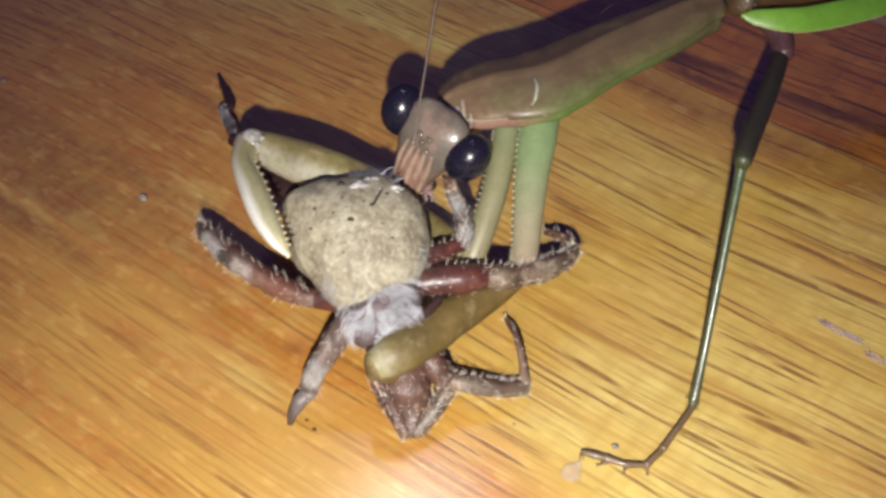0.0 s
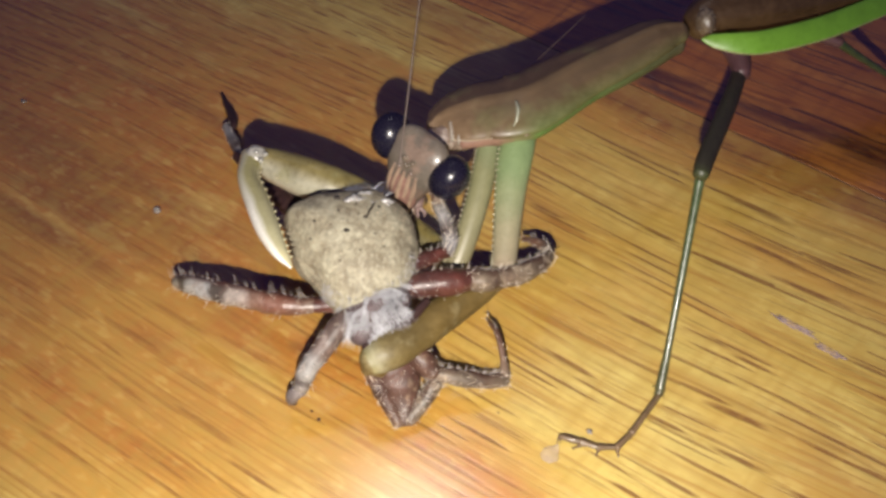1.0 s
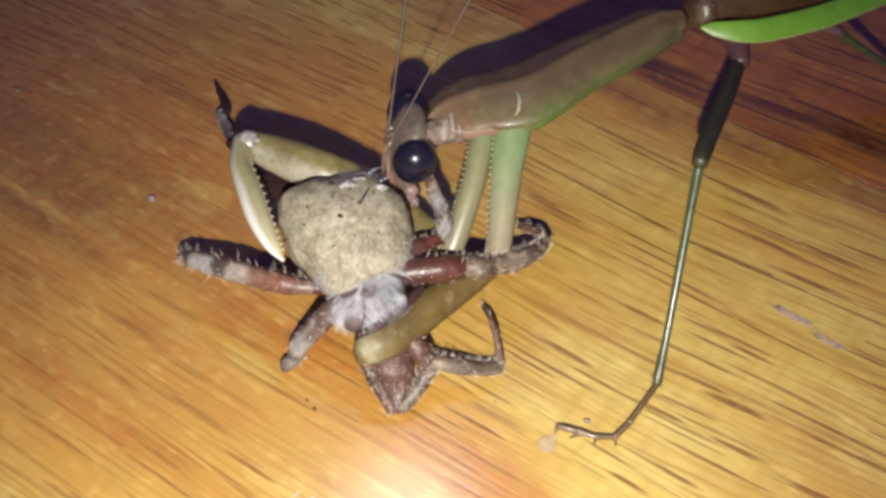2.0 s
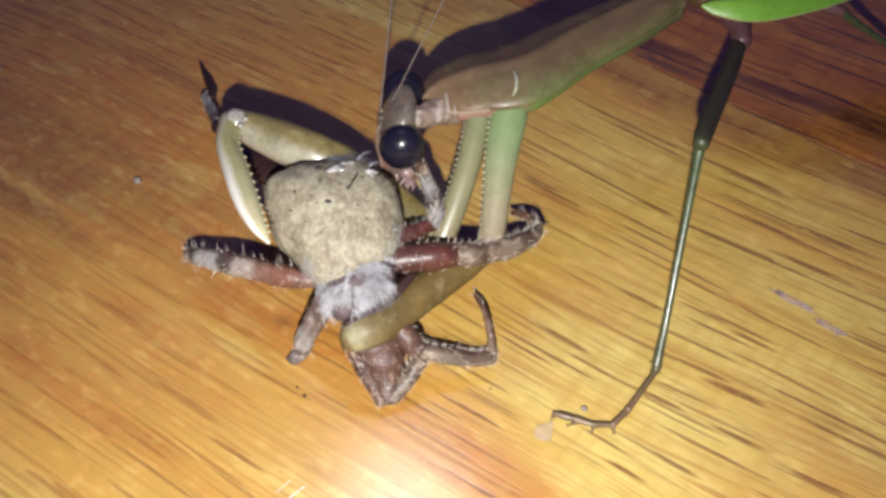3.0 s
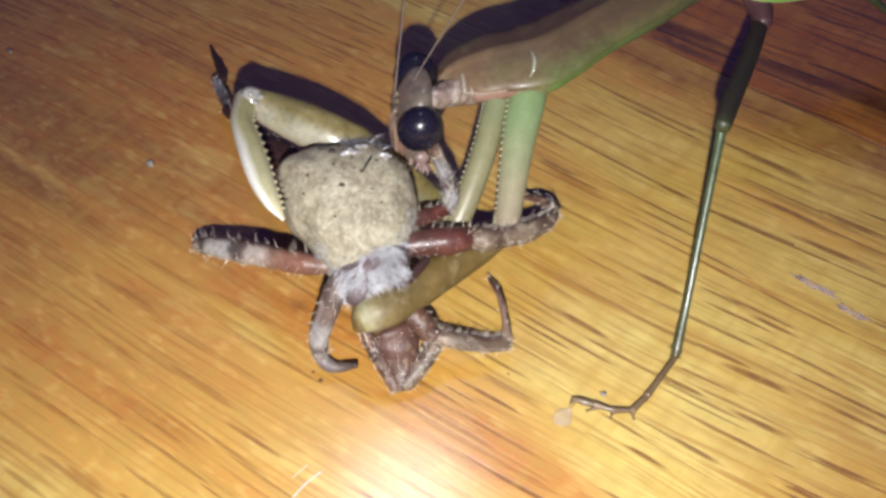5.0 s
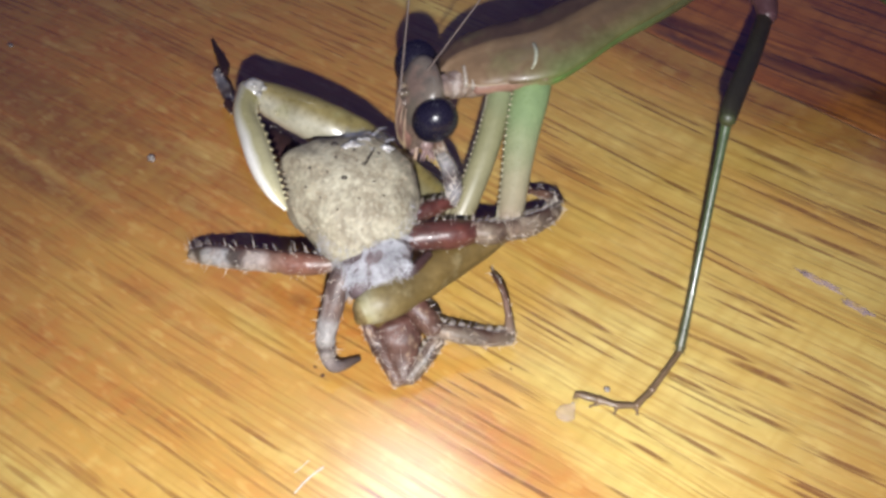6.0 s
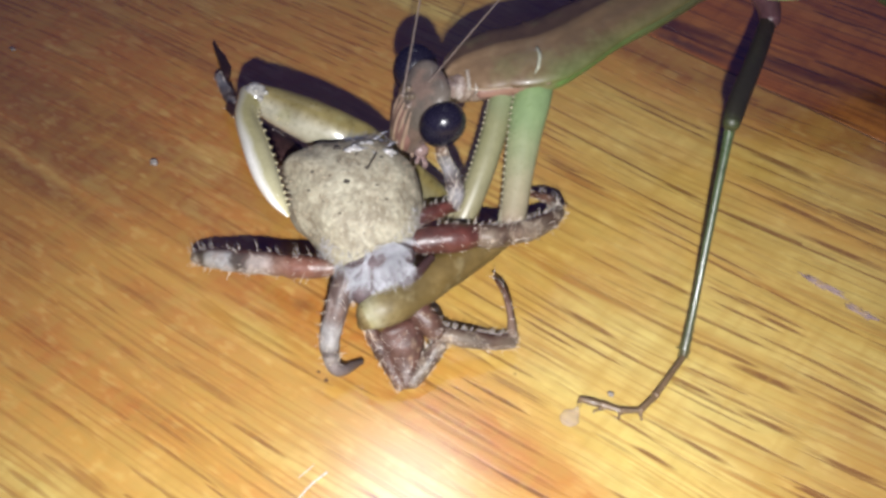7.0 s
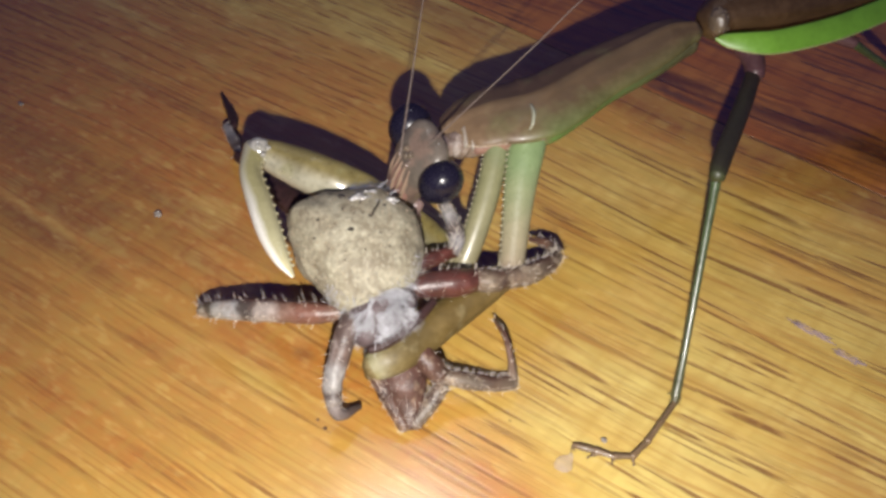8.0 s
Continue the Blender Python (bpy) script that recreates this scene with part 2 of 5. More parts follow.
class Geo:
    """Collects vertices, faces and a map (u along, v around) of one mesh."""

    def __init__(self):
        self.verts, self.faces, self.uvs = [], [], []

    def rings(self, rings, us, closed=True, caps=True):
        start, n = len(self.verts), len(rings[0])
        for ring in rings:
            self.verts.extend(ring)
        count = n if closed else n - 1
        for i in range(len(rings) - 1):
            for j in range(count):
                k = (j + 1) % n
                self.faces.append((start + i * n + j, start + i * n + k, start + (i + 1) * n + k, start + (i + 1) * n + j))
                self.uvs.append(((us[i], j / n), (us[i], (j + 1) / n), (us[i + 1], (j + 1) / n), (us[i + 1], j / n)))
        if caps:
            self.faces.append(tuple(start + j for j in reversed(range(n))))
            self.uvs.append(tuple((us[0], j / n) for j in reversed(range(n))))
            last = start + (len(rings) - 1) * n
            self.faces.append(tuple(last + j for j in range(n)))
            self.uvs.append(tuple((us[-1], j / n) for j in range(n)))

    def loft(self, stations, up=(0, 0, 1), seg=14, n=5, profile=None, rough=0.0, round_ends=True, freq=0.8):
        """A tube through stations (x, y, z, half width, half height); profile(angle) gives (side, up) of the section."""
        rows = spline(stations, n)
        axis = [rows[min(i + 1, len(rows) - 1)][:3] - rows[max(i - 1, 0)][:3] for i in range(len(rows))]
        axis = [a / np.linalg.norm(a) for a in axis]
        data = [(r[:3], max(r[3], 0.004), max(r[4], 0.004), a) for r, a in zip(rows, axis)]
        if round_ends:
            head, tail = [], []
            for f in (0.25, 0.6, 0.88):
                p, a, b, d = data[0]
                head.append((p - d * min(a, b) * (1 - f) ** 1.0 * 0.9, a * math.sin(f * math.pi / 2), b * math.sin(f * math.pi / 2), d))
                p, a, b, d = data[-1]
                tail.append((p + d * min(a, b) * (1 - f) * 0.9, a * math.sin(f * math.pi / 2), b * math.sin(f * math.pi / 2), d))
            data = head + data + tail[::-1]
        up = np.array(up, float)
        rings, us = [], []
        for i, (p, a, b, d) in enumerate(data):
            side = np.cross(d, up)
            side /= np.linalg.norm(side)
            top = np.cross(side, d)
            ring = []
            for j in range(seg):
                ang = 2 * math.pi * j / seg
                s, t = profile(ang) if profile else (math.cos(ang), math.sin(ang))
                q = p + side * a * s + top * b * t
                if rough:
                    q = q + (side * s + top * t) * rough * noise.noise(Vector(q) * freq)
                ring.append(tuple(q))
            rings.append(ring)
            us.append(i / (len(data) - 1))
        self.rings(rings, us)
        return data

    def ball(self, centre, sx, sy, sz, turn=None, seg=20, rows=12, warp=None):
        """An ellipsoid; turn: a 3x3 matrix; warp(unit vector) gives a factor."""
        rings, us = [], []
        turn = turn or Matrix.Identity(3)
        for i in range(rows + 1):
            lat = math.pi * (i / rows - 0.5) * 0.985
            ring = []
            for j in range(seg):
                lon = 2 * math.pi * j / seg
                d = Vector((math.cos(lat) * math.cos(lon), math.cos(lat) * math.sin(lon), math.sin(lat)))
                f = warp(d) if warp else 1.0
                ring.append(tuple(Vector(centre) + turn @ Vector((d.x * sx, d.y * sy, d.z * sz)) * f))
            rings.append(ring)
            us.append(i / rows)
        self.rings(rings, us)

    def cone(self, base, tip, r, seg=5, bend=0.0):
        a, b = Vector(base), Vector(tip)
        d = b - a
        side = d.orthogonal().normalized()
        mid = (a + b) / 2 + side * d.length * bend
        other = d.normalized().cross(side)
        start = len(self.verts)
        for p, q in ((a, r), (mid, r * 0.7)):
            for j in range(seg):
                ang = 2 * math.pi * j / seg
                self.verts.append(tuple(p + (side * math.cos(ang) + other * math.sin(ang)) * q))
        self.verts.append(tuple(b))
        for j in range(seg):
            k = (j + 1) % seg
            self.faces.append((start + j, start + k, start + seg + k, start + seg + j))
            self.uvs.append(((0, 0), (0, 0), (0.5, 0), (0.5, 0)))
            self.faces.append((start + seg + j, start + seg + k, start + 2 * seg))
            self.uvs.append(((0.5, 0), (0.5, 0), (1, 0)))

    def hairs(self, data, count, length, r, rng, lean=0.5, top_only=None, lo=0.0, hi=1.0):
        """Bristles on a tube that loft() returned: they stand off it and lean along it."""
        for _ in range(count):
            f = (lo + (hi - lo) * rng.random()) * (len(data) - 1.001)
            i = int(f)
            p, a, b, d = data[i]
            p2 = data[min(i + 1, len(data) - 1)][0]
            p = np.array(p) + (np.array(p2) - np.array(p)) * (f - i)
            side = np.cross(d, (0, 0, 1.0))
            side /= np.linalg.norm(side)
            top = np.cross(side, d)
            ang = rng.uniform(0, 2 * math.pi) if top_only is None else math.pi / 2 + rng.uniform(-top_only, top_only)
            out = side * math.cos(ang) + top * math.sin(ang)
            foot = p + side * a * math.cos(ang) * 0.96 + top * b * math.sin(ang) * 0.96
            way = out + d * lean * rng.uniform(0.5, 1.4) + np.array([rng.uniform(-0.25, 0.25) for _ in range(3)])
            way /= np.linalg.norm(way)
            size = length * rng.uniform(0.55, 1.25)
            self.cone(foot, foot + way * size, r * rng.uniform(0.7, 1.2), 4, rng.uniform(-0.1, 0.1))

    def comb(self, data, count, length, r, rng, toward=(0.0, 0.62, 0.78), lo=0.05, hi=0.95):
        """A row of standing spines along one edge of a tube that loft() returned."""
        for i in range(count):
            f = (lo + (hi - lo) * (i + rng.uniform(0.2, 0.8)) / count) * (len(data) - 1.001)
            k = int(f)
            p, a, b, d = data[k]
            p = np.array(p) + (np.array(data[k + 1][0]) - np.array(p)) * (f - k)
            out = np.array(toward) - np.array(d) * np.dot(toward, d)
            out /= np.linalg.norm(out)
            foot = p + out * min(a, b) * 0.9
            way = out + np.array(d) * rng.uniform(0.1, 0.7) + np.array([rng.uniform(-0.15, 0.15) for _ in range(3)])
            self.cone(foot, foot + way / np.linalg.norm(way) * length * rng.uniform(0.7, 1.2), r, 4, rng.uniform(-0.1, 0.1))

    def mesh(self, name, origin, smooth=True):
        me = bpy.data.meshes.new(name)
        o = np.array(origin, float)
        me.from_pydata([tuple((np.array(v) - o) * MM) for v in self.verts], [], self.faces)
        layer = me.uv_layers.new(name="UVMap")
        flat = [c for face in self.uvs for uv in face for c in uv]
        layer.data.foreach_set("uv", flat)
        if smooth:
            me.polygons.foreach_set("use_smooth", [True] * len(me.polygons))
        me.update()
        return me


ORIGINS = {}


def part(name, geo, material, parent, label="", origin=None, smooth=True, kind=""):
    """One mesh object under a thing or a part; origin: its joint in the place, in millimetres."""
    o = ORIGINS[parent] if origin is None else origin
    ob = new(name, geo.mesh(name, o, smooth))
    ob.data.materials.append(material)
    ob.parent = parent
    ob.location = (Vector(o) - Vector(ORIGINS[parent])) * MM
    ORIGINS[ob] = tuple(o)
    tagged(ob, label=label, kind=kind)
    return ob


def thing(name, origin, label, category, group="", kind=""):
    ob = new(name)
    ob.empty_display_size = 0.004
    ob.location = Vector(origin) * MM
    ORIGINS[ob] = tuple(origin)
    return tagged(ob, label, category, group, kind)


def single(name, geo, material, origin, label, category, group="", kind="", smooth=True):
    ob = new(name, geo.mesh(name, origin, smooth))
    ob.data.materials.append(material)
    ob.location = Vector(origin) * MM
    return tagged(ob, label, category, group, kind)


# ---- the table ----
GRAIN = -38.90          # degrees by which the planks lie across the x axis
JOINT = (22.10, 24.55)             # a point on the joint between two planks, mm
# tints and places of the stains and darker streaks in the golden planks: along, across, length, width, tint, strength
AMBER = (0.46, 0.2, 0.034)
STRAW = (0.60, 0.49, 0.16)
ORANGE = (0.4, 0.16, 0.03)
RUSSET = (0.36, 0.122, 0.021)
BROWN = (0.25, 0.09, 0.02)
DARK = (0.19, 0.058, 0.014)
PATCHES = [(-0.0243, -0.0520, 0.05, 0.026, ORANGE, 0.45),
            (-0.0512, -0.0346, 0.045, 0.022, RUSSET, 0.97),
            (-0.0339, -0.0500, 0.014, 0.005, BROWN, 0.6),
            (-0.0236, -0.0595, 0.02, 0.006, RUSSET, 0.5),
            (-0.0280, -0.0159, 0.02, 0.007, RUSSET, 0.6),
            (0.0087, -0.0037, 0.035, 0.0045, ORANGE, 0.75),
            (-0.0101, -0.0038, 0.025, 0.006, ORANGE, 0.7),
            # brown tone beside the joint that also paints in some light falloff
            (0.0102, -0.0010, 0.07, 0.004, BROWN, 0.85),
            (-0.0103, -0.0578, 0.03, 0.004, AMBER, 0.6),
            (-0.0252, -0.0238, 0.02, 0.004, ORANGE, 0.7),
            (-0.0458, -0.0360, 0.07, 0.026, RUSSET, 0.9),
            (-0.0271, -0.0186, 0.035, 0.013, ORANGE, 0.7),
            (0.0127, -0.0474, 0.01, 0.004, RUSSET, 0.6),
            (-0.0141, -0.0518, 0.03, 0.004, ORANGE, 0.35),
            # browner wood at the lower right, with the flash's falloff painted in
            (0.0327, -0.0343, 0.014, 0.010, BROWN, 0.55),
            (0.0172, -0.0354, 0.016, 0.011, STRAW, 0.6)]
STREAKS = [(-0.0341, -0.0444, 0.013, 0.0018, DARK, 0.85),
            (-0.0137, -0.0450, 0.011, 0.0012, DARK, 0.7),
            (0.0095, -0.0477, 0.016, 0.0035, ORANGE, 0.6),
            (0.0214, -0.0129, 0.02, 0.003, AMBER, 0.5),
            (0.0043, -0.0021, 0.03, 0.0016, DARK, 0.75),
            (-0.0236, -0.0417, 0.03, 0.003, RUSSET, 0.7),
            (0.0184, -0.0030, 0.02, 0.0022, DARK, 0.7),
            (-0.0366, -0.0392, 0.03, 0.002, DARK, 0.7)]
FINE_STREAKS = [(-0.0341, -0.0288, 0.02, 0.0012, DARK, 0.6),
            (-0.0369, -0.0471, 0.012, 0.0015, DARK, 0.8),
            (-0.0232, -0.0427, 0.01, 0.001, BROWN, 0.7),
            (-0.0089, -0.0448, 0.014, 0.003, RUSSET, 0.7),
            (0.0070, -0.0433, 0.012, 0.003, AMBER, 0.6),
            (-0.0163, -0.0627, 0.02, 0.003, AMBER, 0.6),
            (-0.0346, -0.0420, 0.016, 0.0024, DARK, 0.85),
            (-0.0171, -0.0578, 0.006, 0.0007, RUSSET, 0.8),
            (-0.0182, -0.0578, 0.02, 0.002, RUSSET, 0.6),
            (-0.0052, -0.0440, 0.011, 0.0017, RUSSET, 0.9),
            (-0.0071, -0.0445, 0.0012, 0.0007, DARK, 0.8),
            (-0.0335, -0.0477, 0.009, 0.0016, DARK, 0.7),
            (0.0096, -0.0468, 0.012, 0.0024, RUSSET, 0.75)]
# the largest single pores: along, across, half length, half width
VESSELS = [(0.0148, -0.0082, 0.0042, 0.00036), (0.0182, -0.0127, 0.0035, 0.00030), (0.0226, -0.0153, 0.0040, 0.00036), (0.0137, -0.0265, 0.0028, 0.00030),
           (0.0001, -0.0202, 0.0024, 0.00024), (0.0094, -0.0162, 0.0023, 0.00030), (0.0108, -0.0328, 0.0031, 0.00030), (0.0195, -0.0336, 0.0026, 0.00030),
           (0.0235, -0.0304, 0.0030, 0.00034), (0.0257, -0.0337, 0.0028, 0.00030), (0.0228, -0.0381, 0.0028, 0.00030), (0.0224, -0.0254, 0.0024, 0.00026),
           (0.0311, -0.0343, 0.0030, 0.00030), (0.0205, -0.0410, 0.0019, 0.00030)]
FAR_VESSELS = [(-0.0479, -0.0297, 0.0026, 0.00045), (-0.0428, -0.0283, 0.0022, 0.00030), (-0.0383, -0.0392, 0.0025, 0.00028), (-0.0337, -0.0367, 0.0026, 0.00028),
           (-0.0332, -0.0398, 0.0018, 0.00030), (-0.0316, -0.0333, 0.0023, 0.00026), (-0.0288, -0.0369, 0.0021, 0.00022), (-0.0380, -0.0293, 0.0042, 0.00020),
           (-0.0182, -0.0508, 0.0030, 0.00022), (-0.0190, -0.0525, 0.0020, 0.00020), (-0.0169, -0.0475, 0.0041, 0.00030), (-0.0156, -0.0545, 0.0025, 0.00020),
           (-0.0209, -0.0576, 0.0039, 0.00020), (-0.0173, -0.0420, 0.0030, 0.00022), (-0.0150, -0.0546, 0.0034, 0.00020), (-0.0147, -0.0615, 0.0055, 0.00024),
           (-0.0072, -0.0580, 0.0045, 0.00020), (-0.0113, -0.0661, 0.0026, 0.00022), (-0.0084, -0.0640, 0.0028, 0.00024), (-0.0079, -0.0533, 0.0050, 0.00022)]
gold = wood("golden_varnished_wood", (0.62, 0.492, 0.148), (0.50, 0.368, 0.086), (0.37, 0.222, 0.041), (0.125, 0.04, 0.010),
            stains=PATCHES + STREAKS + FINE_STREAKS,
            calm=[(-0.0275, -0.0518, 0.035, 0.028, 0.5), (-0.036, -0.033, 0.04, 0.026, 0.85), (0.0051, -0.0260, 0.012, 0.008, 0.6)], vessels=VESSELS, faint=FAR_VESSELS)
brown = wood("reddish_varnished_wood", (0.47, 0.195, 0.037), (0.32, 0.115, 0.020), (0.15, 0.045, 0.009), (0.025, 0.009, 0.004),
             stains=[(-0.0034, 0.0027, 0.01, 0.0014, (0.02, 0.012, 0.01), 0.9),
                     (0.0008, 0.0011, 0.007, 0.0007, (0.02, 0.018, 0.018), 0.8),
                     (0.0117, 0.0034, 0.02, 0.0016, (0.03, 0.01, 0.005), 0.95),
                     (0.0206, 0.0036, 0.02, 0.003, (0.035, 0.012, 0.005), 0.95),
                     (0.0099, 0.0136, 0.03, 0.002, (0.42, 0.17, 0.035), 0.6),
                     (0.0164, 0.0021, 0.02, 0.0016, (0.34, 0.13, 0.027), 0.6)])
filler = Nodes("dark_joint_filler", rough=0.8)
filler.colour(filler.mix(filler.ramp(filler.noise(filler.coords(), 300), [(0.35, 0.0), (0.65, 1.0)]), (0.10, 0.045, 0.016), (0.02, 0.012, 0.010)))


def box_geo(x0, x1, y0, y1, z0, z1, bevel):
    """A board with chamfered upper edges."""
    g = Geo()
    v = [(x0, y0, z0), (x1, y0, z0), (x1, y1, z0), (x0, y1, z0),
         (x0, y0, z1 - bevel), (x1, y0, z1 - bevel), (x1, y1, z1 - bevel), (x0, y1, z1 - bevel),
         (x0 + bevel, y0 + bevel, z1), (x1 - bevel, y0 + bevel, z1), (x1 - bevel, y1 - bevel, z1), (x0 + bevel, y1 - bevel, z1)]
    g.verts = v
    g.faces = [(3, 2, 1, 0), (8, 9, 10, 11)]
    for a in (0, 4):
        for j in range(4):
            k = (j + 1) % 4
            g.faces.append((a + j, a + k, a + 4 + k, a + 4 + j))
    g.uvs = [tuple((0, 0) for _ in f) for f in g.faces]
    return g


def build_table():
    turn = math.radians(GRAIN)
    top = new("table_top", box_geo(-520, 520, -420, 420, -34, -20, 1.0).mesh("table_top", (0, 0, 0), False))
    top.data.materials.append(filler.mat)
    top.matrix_basis = pose(JOINT[0] * MM, JOINT[1] * MM, 0, 0, 0, GRAIN)
    tagged(top, "varnished golden wooden table top of joined planks", "table top", kind="structure")
    edges = [-420, -290, -140, 0, 118, 262, 420]
    for i in range(6):
        y0, y1 = edges[i] + 0.09, edges[i + 1] - 0.09
        plank = new("plank", box_geo(-520, 520, y0, y1, -19.6, 0.0, 0.02).mesh("plank", (0, 0, 0), False))
        plank.data.materials.append(brown if i in (3, 0) else gold)
        plank.parent = top
        if i:
            joint = new("joint_filler", box_geo(-520, 520, edges[i] - 0.088, edges[i] + 0.088, -19.6, -0.012, 0.01).mesh("joint_filler", (0, 0, 0), False))
            joint.data.materials.append(filler.mat)
            joint.parent = top


build_table()

# ---- materials of the two animals ----
VIEW = (0.0, -0.643, 0.766)     # from the table towards the viewer
eye_black = skin("black_glossy_eye", [(0.0, (0.013, 0.011, 0.022)), (1.0, (0.015, 0.013, 0.028))], rough=0.27, coat=0.04, spec=0.38, relief=0.02, mottle=0.2)
head_skin = skin("grey_brown_head", [(0.0, (0.20, 0.165, 0.13)), (0.5, (0.20, 0.165, 0.13)), (1.0, (0.29, 0.205, 0.165))], rough=0.36, coat=0.5, relief=0.12, mottle=0.3, second=((0.24, 0.15, 0.11), 500, 0.5, 0.5))
face_skin = skin("pinkish_face", [(0.0, (0.36, 0.19, 0.15)), (1.0, (0.40, 0.22, 0.17))], rough=0.45)
stripe_skin = skin("tan_face_stripe", [(0.0, (0.42, 0.29, 0.21)), (0.5, (0.58, 0.40, 0.28)), (0.8, (0.66, 0.5, 0.28)), (1.0, (0.7, 0.56, 0.3))], rough=0.4)
mouth_skin = skin("pink_mouthparts", [(0.0, (0.40, 0.25, 0.23)), (1.0, (0.50, 0.36, 0.33))], rough=0.4, coat=0.2, mottle=0.5)
feeler_skin = skin("grey_brown_feeler", [(0.0, (0.22, 0.16, 0.13)), (1.0, (0.16, 0.11, 0.09))], rough=0.5)
ocellus_skin = skin("glassy_bead", [(0.0, (0.22, 0.17, 0.12)), (1.0, (0.22, 0.17, 0.12))], rough=0.13, coat=1.0, relief=0.0)
# band: the far slope's shade, painted as a darker brown beyond the keel
shield_skin = skin("brown_shield_shaded_flank", [(0.0, (0.30, 0.20, 0.125)), (0.2, (0.26, 0.165, 0.09)), (0.35, (0.20, 0.13, 0.072)), (0.6, (0.165, 0.105, 0.055)), (1.0, (0.15, 0.095, 0.05))],
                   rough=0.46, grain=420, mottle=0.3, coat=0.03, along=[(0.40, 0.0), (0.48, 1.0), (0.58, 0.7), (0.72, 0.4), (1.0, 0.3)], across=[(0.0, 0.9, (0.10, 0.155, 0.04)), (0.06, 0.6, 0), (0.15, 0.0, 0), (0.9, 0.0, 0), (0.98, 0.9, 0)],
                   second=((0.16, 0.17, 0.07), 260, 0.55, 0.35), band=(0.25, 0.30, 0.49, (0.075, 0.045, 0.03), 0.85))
under_skin = skin("green_thorax_underside", [(0.0, (0.40, 0.22, 0.17)), (0.24, (0.38, 0.22, 0.15)), (0.36, (0.15, 0.27, 0.07)), (0.55, (0.12, 0.20, 0.06)), (0.72, (0.12, 0.14, 0.06)), (1.0, (0.15, 0.13, 0.07))], rough=0.4)
rim_skin = skin("pale_rim", [(0.0, (0.74, 0.66, 0.52)), (0.3, (0.7, 0.6, 0.46)), (0.6, (0.46, 0.34, 0.22)), (1.0, (0.26, 0.17, 0.09))], rough=0.35)
furrow_skin = skin("pale_furrow", [(0.0, (0.55, 0.56, 0.42)), (1.0, (0.55, 0.56, 0.42))], rough=0.3, coat=0.4)
collar_skin = skin("pale_collar", [(0.0, (0.50, 0.42, 0.33)), (0.5, (0.62, 0.56, 0.48)), (1.0, (0.42, 0.33, 0.24))], rough=0.2, coat=0.8)
neck_skin = skin("pink_neck", [(0.0, (0.40, 0.30, 0.22)), (1.0, (0.40, 0.29, 0.24))], rough=0.25, coat=1.0, relief=1.0, grain=1300, second=((0.6, 0.54, 0.48), 700, 0.52, 0.6))
coxa_skin = skin("green_to_tan_coxa", [(0.0, (0.20, 0.31, 0.13)), (0.35, (0.25, 0.34, 0.155)), (0.62, (0.36, 0.33, 0.20)), (1.0, (0.40, 0.29, 0.21))], rough=0.36, coat=0.3, mottle=0.14, relief=0.12)
coxa_tan = skin("olive_tan_coxa", [(0.0, (0.24, 0.33, 0.18)), (0.3, (0.26, 0.26, 0.13)), (1.0, (0.34, 0.29, 0.18))], rough=0.42, coat=0.1, mottle=0.14, relief=0.12)
tooth_skin = skin("cream_tooth", [(0.0, (0.66, 0.58, 0.36)), (1.0, (0.7, 0.64, 0.44))], rough=0.3)
dark_tooth = skin("dark_tooth", [(0.0, (0.56, 0.52, 0.31)), (0.6, (0.48, 0.42, 0.24)), (0.85, (0.16, 0.11, 0.07)), (1.0, (0.04, 0.025, 0.02))], rough=0.35)
femur_olive = skin("olive_foreleg_femur", [(0.0, (0.18, 0.115, 0.03)), (0.5, (0.19, 0.125, 0.034)), (0.72, (0.21, 0.15, 0.05)), (0.78, (0.26, 0.20, 0.08)), (0.85, (0.46, 0.42, 0.25)), (0.91, (0.40, 0.36, 0.18)), (0.96, (0.24, 0.18, 0.07)), (1.0, (0.17, 0.115, 0.04))], rough=0.56, grain=500, second=((0.40, 0.34, 0.18), 700, 0.54, 0.25), specks=(1500, (0.10, 0.07, 0.02)))
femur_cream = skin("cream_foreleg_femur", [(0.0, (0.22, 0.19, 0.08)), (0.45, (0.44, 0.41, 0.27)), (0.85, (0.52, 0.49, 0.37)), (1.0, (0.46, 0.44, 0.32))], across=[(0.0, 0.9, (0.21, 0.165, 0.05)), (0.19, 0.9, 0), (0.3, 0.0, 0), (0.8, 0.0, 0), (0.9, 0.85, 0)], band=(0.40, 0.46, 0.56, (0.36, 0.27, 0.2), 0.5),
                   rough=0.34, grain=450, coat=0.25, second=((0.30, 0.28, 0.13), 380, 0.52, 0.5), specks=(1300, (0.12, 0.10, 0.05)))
# across: the flash's highlight painted as a near-white strip on the outer edge
tibia_cream = skin("ivory_tibia_painted_shine", [(0.0, (0.40, 0.36, 0.16)), (0.3, (0.46, 0.42, 0.19)), (0.7, (0.62, 0.58, 0.34)), (1.0, (0.62, 0.56, 0.34))], rough=0.2, coat=0.6, mottle=0.12, relief=0.06, along=[(0.25, 0.25), (0.5, 1.0)],
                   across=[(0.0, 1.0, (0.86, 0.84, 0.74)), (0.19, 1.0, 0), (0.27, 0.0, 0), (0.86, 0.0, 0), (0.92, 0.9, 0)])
knee_skin = skin("milky_knee", [(0.0, (0.44, 0.42, 0.36)), (1.0, (0.56, 0.54, 0.48))], rough=0.2, coat=0.8, mottle=0.3)
purple_skin = skin("purple_brown_hip", [(0.0, (0.16, 0.07, 0.08)), (1.0, (0.13, 0.06, 0.065))], rough=0.45)
